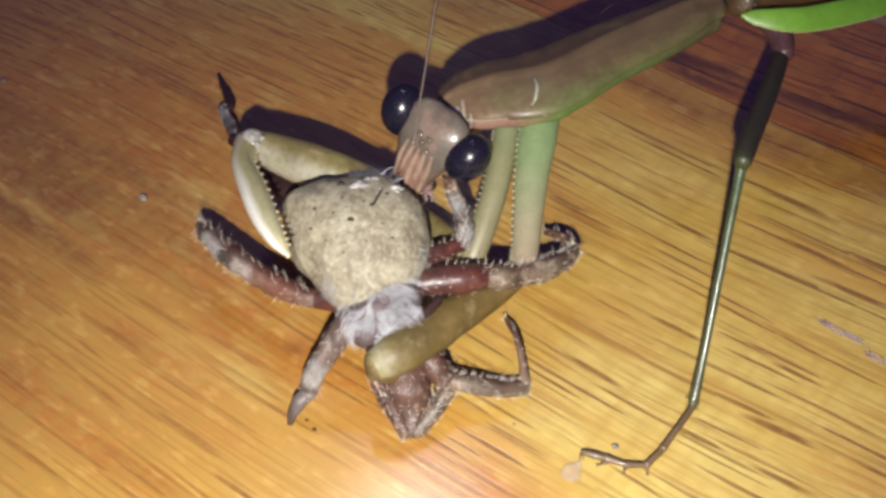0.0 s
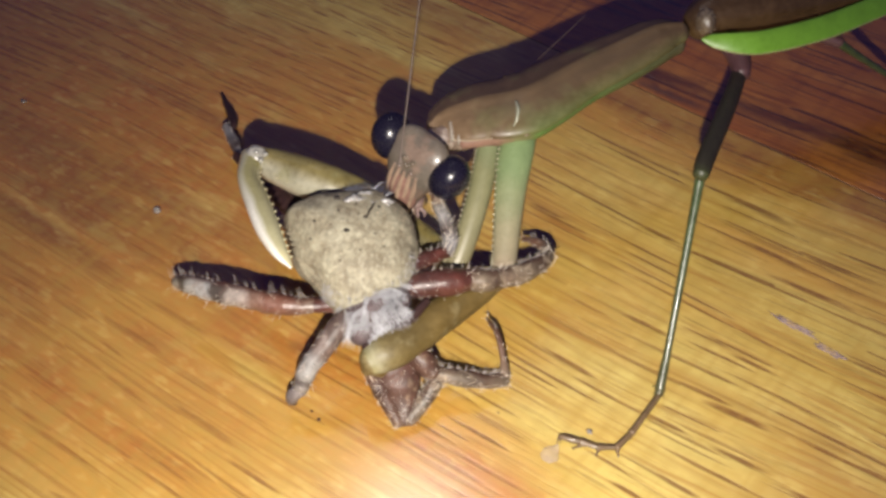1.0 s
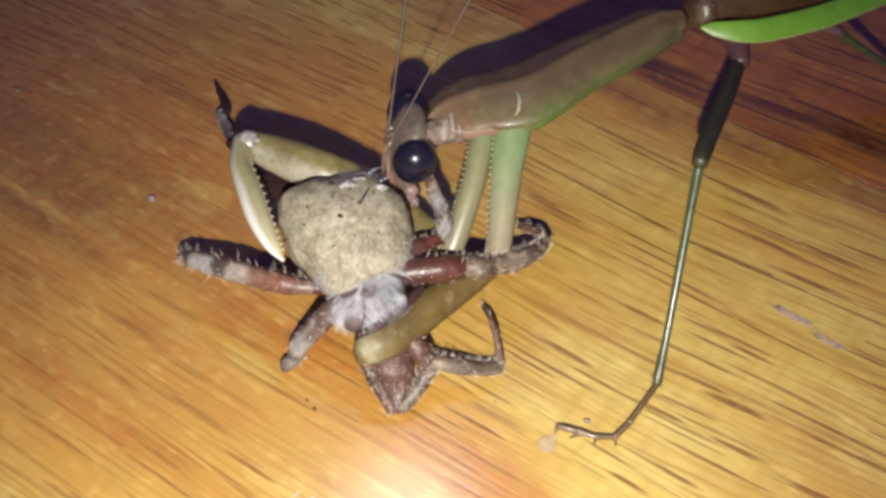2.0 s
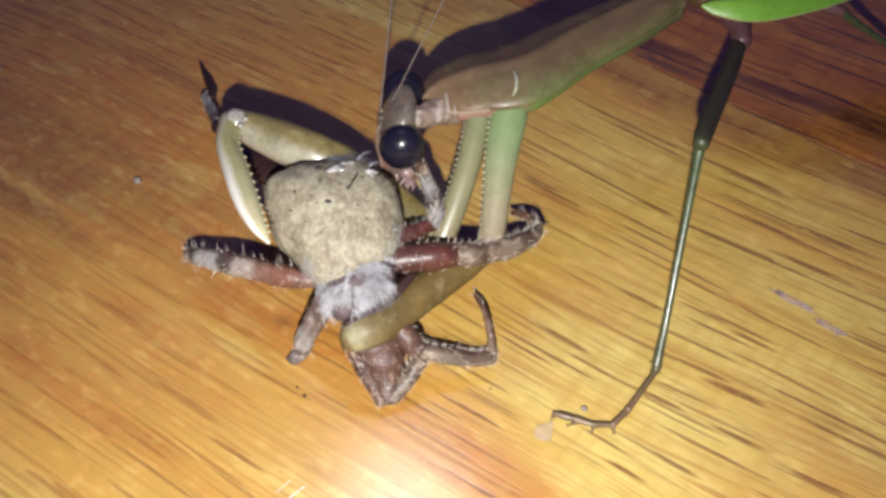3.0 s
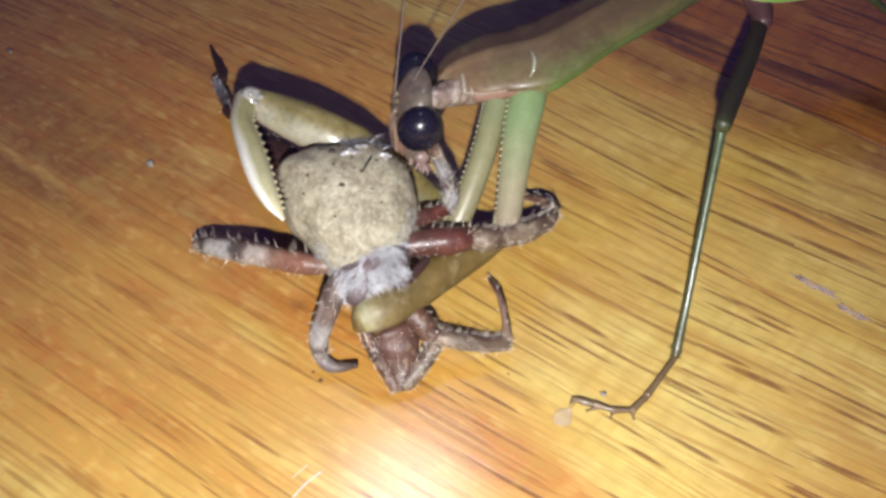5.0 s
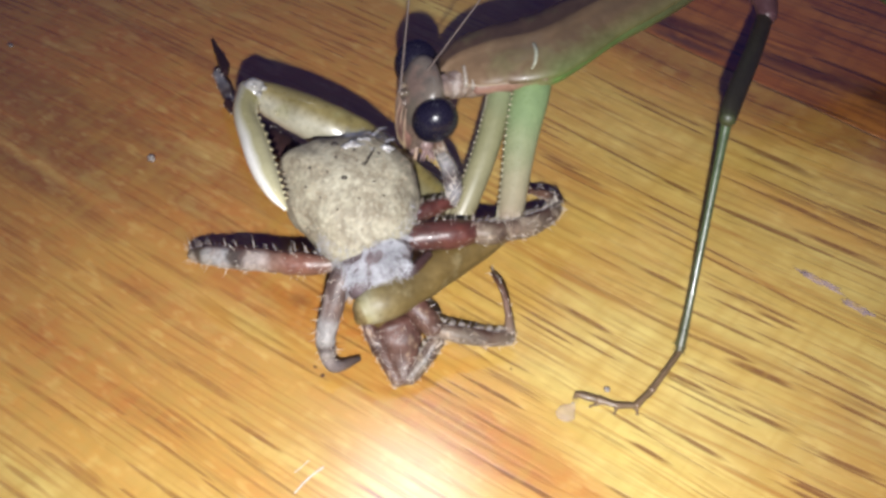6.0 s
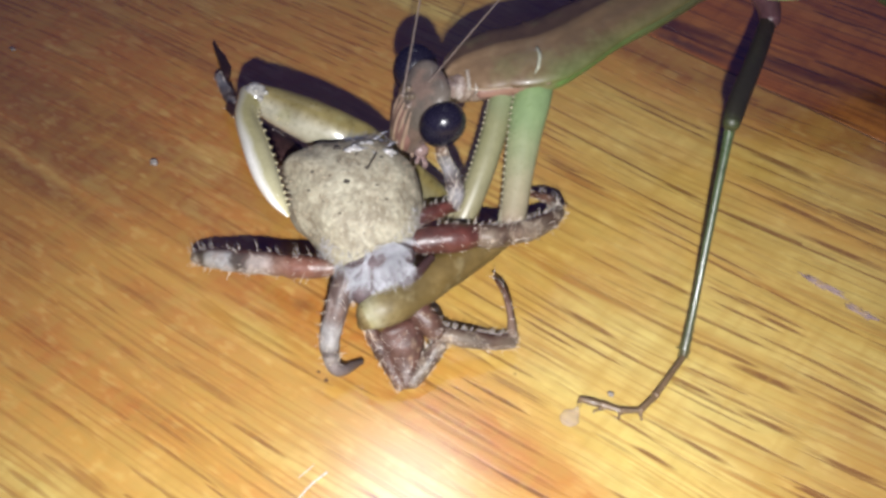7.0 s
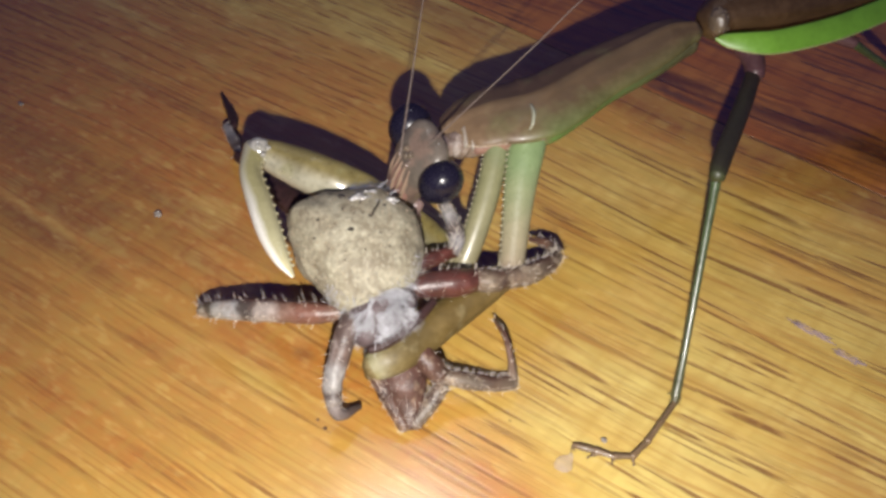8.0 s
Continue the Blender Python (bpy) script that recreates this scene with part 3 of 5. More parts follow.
dark_leg = skin("dark_olive_femur", [(0.0, (0.044, 0.032, 0.024)), (0.8, (0.046, 0.040, 0.022)), (1.0, (0.05, 0.06, 0.02))], rough=0.5, relief=0.35)
green_leg = skin("green_shin", [(0.0, (0.15, 0.24, 0.07)), (0.12, (0.10, 0.15, 0.06)), (0.5, (0.095, 0.13, 0.06)), (1.0, (0.13, 0.11, 0.055))], rough=0.34, coat=0.15, mottle=0.4)
foot_skin = skin("brown_foot", [(0.0, (0.16, 0.105, 0.05)), (1.0, (0.28, 0.18, 0.10))], rough=0.4, coat=0.12)
wing_brown = skin("dark_brown_wing", [(0.0, (0.105, 0.058, 0.026)), (1.0, (0.068, 0.037, 0.017))], rough=0.38, grain=350, mottle=0.4)
wing_green = skin("bright_green_wing_edge", [(0.0, (0.24, 0.46, 0.06)), (0.3, (0.20, 0.44, 0.045)), (1.0, (0.17, 0.40, 0.04))], rough=0.4, grain=500, mottle=0.2)
wing_pale = skin("pale_green_margin", [(0.0, (0.5, 0.55, 0.22)), (1.0, (0.42, 0.52, 0.18))], rough=0.4)
joint_skin = skin("silvery_thorax_joint", [(0.0, (0.22, 0.16, 0.11)), (1.0, (0.2, 0.15, 0.1))], rough=0.22, coat=0.6, relief=0.9, grain=1500)


def abdomen_material():
    m = Nodes("sandy_spider_abdomen", rough=0.62, spec=0.35)
    c = m.coords()
    broad = m.noise(c, 260, 4.0, 0.6)
    mid = m.noise(m.scaled(c, (1, 1, 1), (3, 1, 2)), 900, 4.0)
    fine = m.noise(c, 4200, 3.0)
    base = m.ramp(mid, [(0.36, (0.22, 0.19, 0.145)), (0.5, (0.29, 0.26, 0.20)), (0.62, (0.39, 0.365, 0.285))])
    base = m.mix(m.ramp(broad, [(0.42, 0.0), (0.62, 0.75)]), base, (0.15, 0.13, 0.10))
    pale = m.ramp(m.noise(m.scaled(c, (1, 1, 1), (7, 3, 5)), 480, 3.0), [(0.48, 0.0), (0.66, 0.7)])
    base = m.mix(pale, base, (0.43, 0.41, 0.33))
    grains = m.node("ShaderNodeTexVoronoi", Vector=c, Scale=3600).outputs["Color"]
    base = m.mix(0.28, base, m.ramp(grains, [(0.25, (0.13, 0.11, 0.08)), (0.5, (0.30, 0.27, 0.20)), (0.8, (0.60, 0.57, 0.46))]))
    cells = m.voronoi(c, 950)
    dots = m.ramp(cells, [(0.08, 0.85), (0.2, 0.0)])
    dots = m.maths("MULTIPLY", dots, m.ramp(m.noise(c, 700, 2.0), [(0.5, 0.0), (0.58, 1.0)]))
    base = m.mix(dots, base, (0.08, 0.06, 0.045))
    base = m.mix(m.ramp(fine, [(0.35, 0.3), (0.6, 0.0)]), base, (0.24, 0.19, 0.12))
    base = m.mix(1.0, base, (0.89, 0.885, 0.825), "MULTIPLY")
    m.colour(base)
    m.bump(m.maths("ADD", m.maths("MULTIPLY", mid, 0.9), m.maths("MULTIPLY", fine, 0.8)), 0.42, 0.00018)
    return m.mat


sand = abdomen_material()
pit_skin = skin("dark_pit", [(0.0, (0.085, 0.068, 0.052)), (1.0, (0.075, 0.06, 0.045))], rough=0.7)
wet_skin = skin("wet_torn_flesh", [(0.0, (0.38, 0.36, 0.34)), (1.0, (0.58, 0.56, 0.54))], rough=0.25, coat=0.8, relief=1.0, grain=1900)
grey_skin = skin("grey_carapace", [(0.0, (0.12, 0.075, 0.075)), (1.0, (0.17, 0.12, 0.125))], rough=0.6, relief=1.0, mottle=0.5)
maroon = skin("maroon_leg", [(0.0, (0.10, 0.04, 0.032)), (0.4, (0.13, 0.042, 0.032)), (0.7, (0.17, 0.05, 0.036)), (1.0, (0.09, 0.04, 0.03))], rough=0.42, coat=0.08, mottle=0.5, relief=0.6,
               across=[(0.0, 0.0, (0.075, 0.028, 0.022)), (0.2, 0.0, 0), (0.3, 0.75, 0), (0.55, 0.8, 0), (0.72, 0.0, 0)])
dark_maroon = skin("dark_maroon_base", [(0.0, (0.055, 0.022, 0.02)), (1.0, (0.07, 0.026, 0.022))], rough=0.6, relief=0.8, mottle=0.5)
maroon_dull = skin("dull_maroon_leg", [(0.0, (0.15, 0.062, 0.045)), (1.0, (0.17, 0.09, 0.06))], rough=0.5, relief=1.0, mottle=0.6, second=((0.36, 0.24, 0.155), 1000, 0.56, 0.7))
grey_leg = skin("grey_brown_leg", [(0.0, (0.20, 0.12, 0.08)), (0.4, (0.29, 0.22, 0.155)), (0.6, (0.13, 0.075, 0.05)), (0.85, (0.25, 0.18, 0.12)), (1.0, (0.11, 0.065, 0.045))],
                rough=0.5, relief=0.8, mottle=0.5, second=((0.44, 0.35, 0.25), 1100, 0.55, 0.7), across=[(0.0, 0.0, (0.075, 0.028, 0.022)), (0.2, 0.0, 0), (0.3, 0.75, 0), (0.55, 0.8, 0), (0.72, 0.0, 0)])
fuzzy_leg = skin("fuzzy_grey_leg", [(0.0, (0.26, 0.22, 0.20)), (0.3, (0.44, 0.42, 0.42)), (0.48, (0.12, 0.08, 0.07)), (0.7, (0.46, 0.44, 0.44)), (0.85, (0.34, 0.31, 0.29)), (1.0, (0.06, 0.04, 0.035))], rough=0.55, relief=0.9, mottle=0.5)
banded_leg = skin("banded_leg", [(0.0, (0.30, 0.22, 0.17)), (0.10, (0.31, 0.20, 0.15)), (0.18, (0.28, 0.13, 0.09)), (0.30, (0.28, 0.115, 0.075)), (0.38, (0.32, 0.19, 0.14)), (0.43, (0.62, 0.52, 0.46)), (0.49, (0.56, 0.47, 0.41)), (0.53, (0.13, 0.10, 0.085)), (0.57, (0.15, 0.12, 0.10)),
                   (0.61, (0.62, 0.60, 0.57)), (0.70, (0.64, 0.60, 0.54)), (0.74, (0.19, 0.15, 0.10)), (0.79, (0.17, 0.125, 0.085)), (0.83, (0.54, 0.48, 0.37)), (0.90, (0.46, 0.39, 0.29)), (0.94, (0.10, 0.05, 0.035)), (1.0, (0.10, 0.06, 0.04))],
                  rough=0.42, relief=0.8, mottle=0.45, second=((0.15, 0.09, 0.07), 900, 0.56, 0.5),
                  # across: the leg's shadow painted into the colour as a dark upper edge
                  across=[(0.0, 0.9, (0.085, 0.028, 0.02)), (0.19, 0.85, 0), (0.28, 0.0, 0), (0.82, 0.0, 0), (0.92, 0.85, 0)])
pale_leg = skin("pale_banded_leg", [(0.0, (0.22, 0.18, 0.18)), (0.12, (0.17, 0.12, 0.115)), (0.3, (0.19, 0.125, 0.105)), (0.5, (0.22, 0.15, 0.125)), (0.58, (0.44, 0.41, 0.39)), (0.72, (0.46, 0.43, 0.40)), (0.77, (0.14, 0.10, 0.09)), (0.84, (0.40, 0.36, 0.33)), (1.0, (0.30, 0.25, 0.23))], rough=0.5, relief=0.8, mottle=0.5,
                second=((0.40, 0.34, 0.31), 1000, 0.56, 0.5))
foot_grey = skin("grey_to_dark_foot", [(0.0, (0.32, 0.27, 0.25)), (0.4, (0.27, 0.22, 0.21)), (0.7, (0.16, 0.11, 0.09)), (1.0, (0.07, 0.045, 0.035))], rough=0.5, relief=0.7, mottle=0.5)
thin_leg = skin("thin_brown_leg", [(0.0, (0.30, 0.22, 0.15)), (0.5, (0.2, 0.11, 0.075)), (0.75, (0.13, 0.06, 0.04)), (1.0, (0.10, 0.045, 0.03))], rough=0.45)
hair_white = hair_material("white_bristles", (0.74, 0.66, 0.56))
hair_grey = hair_material("grey_fur", (0.58, 0.58, 0.61))
hair_tan = hair_material("tan_bristles", (0.5, 0.38, 0.26))
silk = hair_material("bluish_silk", (0.40, 0.43, 0.54), 0.6)


def tube(stations, **more):
    g = Geo()
    g.data = g.loft(stations, **more)
    return g


# ---- the praying mantis ----
MANTIS = (27.13, 27.91, 0.00)


def shield_section(ang):
    """Cross-section of the thorax shield: a low roof with a keel, thin flanges, a hollow-looking underside."""
    c, s = math.cos(ang), math.sin(ang)
    if s >= 0:
        return c * (1.0 + 0.06 * abs(c) ** 8), 0.72 * s ** 0.85 + 0.16 * math.exp(-(c / 0.13) ** 2)
    return c * (1.0 - 0.10 * abs(s)), -0.62 * abs(s) ** 0.8


def build_mantis():
    m = thing("praying_mantis", MANTIS, "brown and green praying mantis standing and eating a spider", "mantis")

    # thorax
    back = [(-0.50, 7.30, 11.20, 0.9, 0.7), (0.20, 7.62, 11.40, 2.0, 1.1), (1.70, 7.95, 11.80, 2.95, 1.4), (3.78, 8.20, 12.20, 3.3, 1.65),
            (6.16, 8.30, 12.60, 3.45, 1.8), (8.25, 9.45, 12.80, 3.1, 1.75), (11.46, 11.78, 13.20, 2.7, 1.7), (15.13, 13.86, 13.70, 2.4, 1.7), (18.15, 15.50, 14.20, 1.95, 1.6), (20.03, 16.05, 14.30, 1.1, 1.2)]
    pivot = (19.88, 15.76, 14.00)
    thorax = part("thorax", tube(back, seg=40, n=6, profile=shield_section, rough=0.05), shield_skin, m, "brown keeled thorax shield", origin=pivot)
    belly = [(x, y - 0.25, z - 0.95, a * 0.82, b * 0.8) for x, y, z, a, b in back[2:]]
    part("thorax_underside", tube(belly, seg=20, n=5), under_skin, thorax, "fresh green underside of the thorax")
    for side in (-1, 1):
        g = Geo()
        edge = []
        for i, (x, y, z, a, b) in enumerate(back if side < 0 else back[:5]):
            n = back[min(i + 1, len(back) - 1)]
            p = back[max(i - 1, 0)]
            d = Vector((n[0] - p[0], n[1] - p[1], 0)).normalized()
            s = Vector((d.y, -d.x, 0)) * side
            edge.append((x + s.x * a * 1.05, y + s.y * a * 1.05, z + 0.1, 0.1, 0.08))
        g.loft(edge, seg=8, n=6)
        part("shield_rim", g, rim_skin, thorax)
    # crosswise furrow over the forelegs' hips
    g = Geo()
    g.loft([(6.12, 7.19, 14.10, 0.1, 0.07), (6.26, 6.14, 14.20, 0.14, 0.1), (6.16, 5.33, 13.80, 0.12, 0.08), (5.94, 5.27, 13.20, 0.08, 0.06)], seg=8)
    part("furrow", g, furrow_skin, thorax)
    # pale folded collar round the front of the shield, over the neck
    for k, r in ((0, 0.16), (1, 0.11)):
        ring = []
        for i in range(9):
            ang = math.radians(-70 + 130 * i / 8)
            c, e = shield_section(ang)
            ring.append((0.75 + 0.55 * k + 0.35 * c, 7.72 - 2.35 * c * (1 + 0.12 * k), 11.5 + 1.35 * e, r, r * 0.8))
        part("collar", tube(ring, seg=8, n=4), collar_skin, thorax, "pale glossy collar fold")
    part("neck", tube([(2.60, 7.40, 10.60, 1.4, 1.2), (1.04, 6.57, 10.80, 1.25, 1.1), (-0.14, 5.59, 11.20, 1.05, 1.0), (-1.08, 4.69, 11.60, 0.85, 0.85), (-1.84, 4.15, 11.80, 0.75, 0.75)], seg=28, n=6, rough=0.24, freq=1.6), neck_skin, thorax, "moist pink neck")

    # rear body
    hind = part("hind_body", tube([(22.19, 18.31, 13.60, 1.6, 1.6), (23.61, 19.33, 13.80, 2.0, 1.9), (27.25, 20.57, 13.60, 2.4, 2.2), (34.60, 23.43, 13.00, 2.9, 2.5), (43.01, 26.93, 12.40, 3.3, 2.6),
                                   (53.36, 31.38, 11.60, 3.2, 2.4), (63.12, 35.58, 10.80, 1.6, 1.2)], seg=20), wing_brown, m, "dark brown folded wings over the body", origin=(23.52, 19.04, 14.00))
    g = Geo()
    rng = random.Random(5)
    g.ball((22.50, 17.49, 14.30), 0.85, 1.25, 1.2, seg=18, rows=12, warp=lambda d: 1 + 0.18 * noise.noise(d * 3.0))
    for _ in range(16):
        a, b = rng.uniform(0, 6.28), rng.uniform(-0.3, 1.3)
        d = Vector((math.cos(a) * math.cos(b), math.sin(a) * math.cos(b), math.sin(b)))
        c = Vector((22.50, 17.49, 14.30)) + Vector((d.x * 0.85, d.y * 1.25, d.z * 1.2))
        g.ball(c, 0.12, 0.22, 0.1, seg=8, rows=5)
    part("body_joint", g, joint_skin, m, "silvery beaded joint behind the thorax")

    # green front edge of the folded wing
    def wing_section(ang):
        c, s = math.cos(ang), math.sin(ang)
        return c, s * (1 - 0.3 * c)
    g = Geo()
    g.data = g.loft([(21.89, 15.24, 14.20, 0.12, 0.1), (22.76, 15.07, 14.20, 0.55, 0.16), (24.97, 14.73, 14.20, 0.88, 0.2), (27.42, 15.07, 14.10, 0.98, 0.22), (32.83, 17.39, 13.80, 1.0, 0.22),
                     (39.48, 21.45, 13.40, 0.95, 0.22), (48.20, 27.00, 12.60, 0.8, 0.2), (59.14, 33.45, 11.50, 0.4, 0.12)], up=VIEW, seg=20, n=7, profile=wing_section)
    wing = part("wing_edge", g, wing_green, hind, "bright green front edge of the folded wing")
    g = Geo()
    rim = []
    for p, a, b, d in tube_data(WING_LINE):
        side = np.cross(d, VIEW)
        side /= np.linalg.norm(side)
        rim.append((*(p + side * a), 0.07, 0.07))
    g.loft(rim, seg=6, n=1)
    part("wing_margin", g, wing_pale, wing)

    # middle leg with its foot on the table
    hip = part("hip", tube([(24.80, 17.91, 12.20, 0.9, 0.9), (25.66, 15.89, 11.60, 0.95, 0.95), (25.63, 14.31, 11.20, 0.8, 0.8)], seg=14), purple_skin, m, "purple-brown hip of the middle leg")
    femur = tube([(25.67, 14.99, 11.00, 0.68, 0.62), (24.40, 11.80, 11.30, 0.72, 0.64), (22.62, 7.71, 11.80, 0.74, 0.66), (20.88, 3.88, 12.30, 0.75, 0.66), (19.95, 1.70, 12.60, 0.72, 0.66), (19.55, 0.62, 12.60, 0.62, 0.6)], up=VIEW, seg=16)
    part("femur", femur, dark_leg, hip, "dark olive thigh of the middle leg")
    g = Geo()
    shin = g.loft([(19.72, 1.20, 12.50, 0.46, 0.46), (19.49, 0.26, 11.60, 0.36, 0.36), (18.89, -2.07, 9.40, 0.31, 0.31), (18.08, -5.30, 6.20, 0.29, 0.29), (17.25, -8.59, 3.00, 0.28, 0.28), (16.63, -10.74, 1.15, 0.37, 0.37), (16.49, -11.23, 0.85, 0.28, 0.28)], seg=12)
    rng = random.Random(9)
    g.hairs(shin, 50, 0.28, 0.025, rng, lean=1.0)
    g.cone((16.7, -10.76, 0.9), (16.07, -10.27, 0.4), 0.08)
    g.cone((16.56, -10.84, 1.00), (16.95, -11.43, 0.40), 0.09)
    part("shin", g, green_leg, hip, "slender glossy green shin")
    g = Geo()
    TOES = [[(16.82, -10.89, 0.80, 0.24, 0.24), (15.33, -12.80, 0.60, 0.23, 0.23), (14.31, -14.11, 0.52, 0.25, 0.25), (14.06, -14.44, 0.50, 0.3, 0.3)],
            [(14.06, -14.44, 0.50, 0.22, 0.22), (13.32, -15.17, 0.47, 0.24, 0.24), (12.83, -15.65, 0.45, 0.27, 0.27)],
            [(12.83, -15.65, 0.45, 0.19, 0.19), (12.04, -15.65, 0.45, 0.21, 0.21), (11.52, -15.65, 0.45, 0.26, 0.26)],
            [(11.52, -15.65, 0.45, 0.19, 0.19), (10.87, -15.42, 0.45, 0.22, 0.22), (10.22, -15.19, 0.45, 0.3, 0.3)],
            [(10.22, -15.19, 0.45, 0.22, 0.22), (9.60, -15.00, 0.47, 0.27, 0.27), (8.97, -14.81, 0.49, 0.23, 0.23), (8.66, -14.72, 0.50, 0.14, 0.14)]]
    for row in TOES:
        g.loft(row, seg=10, n=4)
    # soft pads under the joints
    for a, b in (((14.08, -14.49, 0.35), (13.92, -14.74, 0.15)), ((12.85, -15.7, 0.3), (12.9, -16.13, 0.1)), ((11.46, -15.65, 0.3), (11.32, -16.04, 0.1)), ((10.3, -15.33, 0.3), (9.66, -15.5, 0.12))):
        g.cone(a, b, 0.19, 8)
        g.ball(b, 0.12, 0.12, 0.1, seg=8, rows=5)
    g.cone((8.62, -14.73, 0.45), (8.49, -15.28, 0.05), 0.09, bend=0.12)
    g.cone((8.62, -14.73, 0.45), (8.74, -15.19, 0.05), 0.09, bend=-0.12)
    part("foot", g, foot_skin, hip, "jointed brown foot with small claws")

    # hind leg, mostly out of sight under the wing
    g = tube([(31.42, 21.28, 11.50, 0.8, 0.8), (33.63, 20.42, 11.00, 0.75, 0.75), (35.69, 19.70, 10.40, 0.55, 0.55)], seg=14)
    leg = part("hind_thigh", g, purple_skin, m, "purple-brown thigh of the hind leg")
    g = tube([(35.67, 19.61, 10.40, 0.42, 0.42), (38.33, 20.57, 8.20, 0.34, 0.34), (43.03, 21.89, 4.60, 0.3, 0.3), (48.72, 23.21, 0.50, 0.3, 0.3)], seg=12)
    part("hind_shin", g, green_leg, leg, "dull green shin")
    g = tube([(48.76, 23.27, 0.45, 0.26, 0.26), (49.55, 20.46, 0.30, 0.24, 0.24), (48.84, 16.80, 0.30, 0.2, 0.2)], seg=10)
    part("hind_foot", g, foot_skin, leg)
    return m, thorax


def tube_data(stations):
    rows = spline(stations, 7)
    axis = [rows[min(i + 1, len(rows) - 1)][:3] - rows[max(i - 1, 0)][:3] for i in range(len(rows))]
    return [(r[:3], r[3], r[4], a / np.linalg.norm(a)) for r, a in zip(rows, axis)]


WING_LINE = [(22.76, 15.07, 14.20, 0.55, 0.16), (24.97, 14.73, 14.20, 0.88, 0.2), (27.42, 15.07, 14.10, 0.98, 0.22), (32.83, 17.39, 13.80, 1.0, 0.22),
             (39.48, 21.45, 13.40, 0.95, 0.22), (48.20, 27.00, 12.60, 0.8, 0.2)]


def foreleg(name, m, hip_line, hip_skin, thigh_line, thigh_skin, shin_line, shin_skin, words, teeth_sides, shin_teeth):
    """Grasping leg: spined hip, thigh and folding shin."""
    origin = hip_line[-1][:3]
    g = tube(hip_line, up=VIEW, seg=18, n=6)
    hip = part(name, g, hip_skin, m, words[0], origin=origin)
    teeth = Geo()
    for sgn in teeth_sides:
        for k, (p, a, b, d) in enumerate(g.data[4:-4]):
            side = np.cross(d, VIEW)
            side /= np.linalg.norm(side)
            foot = p + side * sgn * a * 0.93 + np.array(VIEW) * b * 0.25
            teeth.cone(foot, foot + side * sgn * 0.20 + np.array(VIEW) * 0.12 + d * 0.06, 0.085, 5)
            teeth.ball(foot + side * sgn * 0.05 + np.array(VIEW) * 0.05, 0.075, 0.075, 0.075, seg=6, rows=4)
    part("hip_teeth", teeth, tooth_skin, hip, "row of tiny cream teeth")
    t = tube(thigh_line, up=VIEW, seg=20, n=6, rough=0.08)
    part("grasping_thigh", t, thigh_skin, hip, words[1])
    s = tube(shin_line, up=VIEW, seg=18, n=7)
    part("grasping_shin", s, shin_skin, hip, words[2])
    spines = Geo()
    for k in range(5, len(s.data) - 5, 2):
        p, a, b, d = s.data[k]
        side = np.cross(d, VIEW)
        side /= np.linalg.norm(side)
        foot = p + side * shin_teeth * a * 0.9
        spines.cone(foot, foot + side * shin_teeth * 0.34 + d * 0.24, 0.14, 6)
    part("shin_spines", spines, dark_tooth, hip, "saw-like row of dark-tipped spines")
    return hip


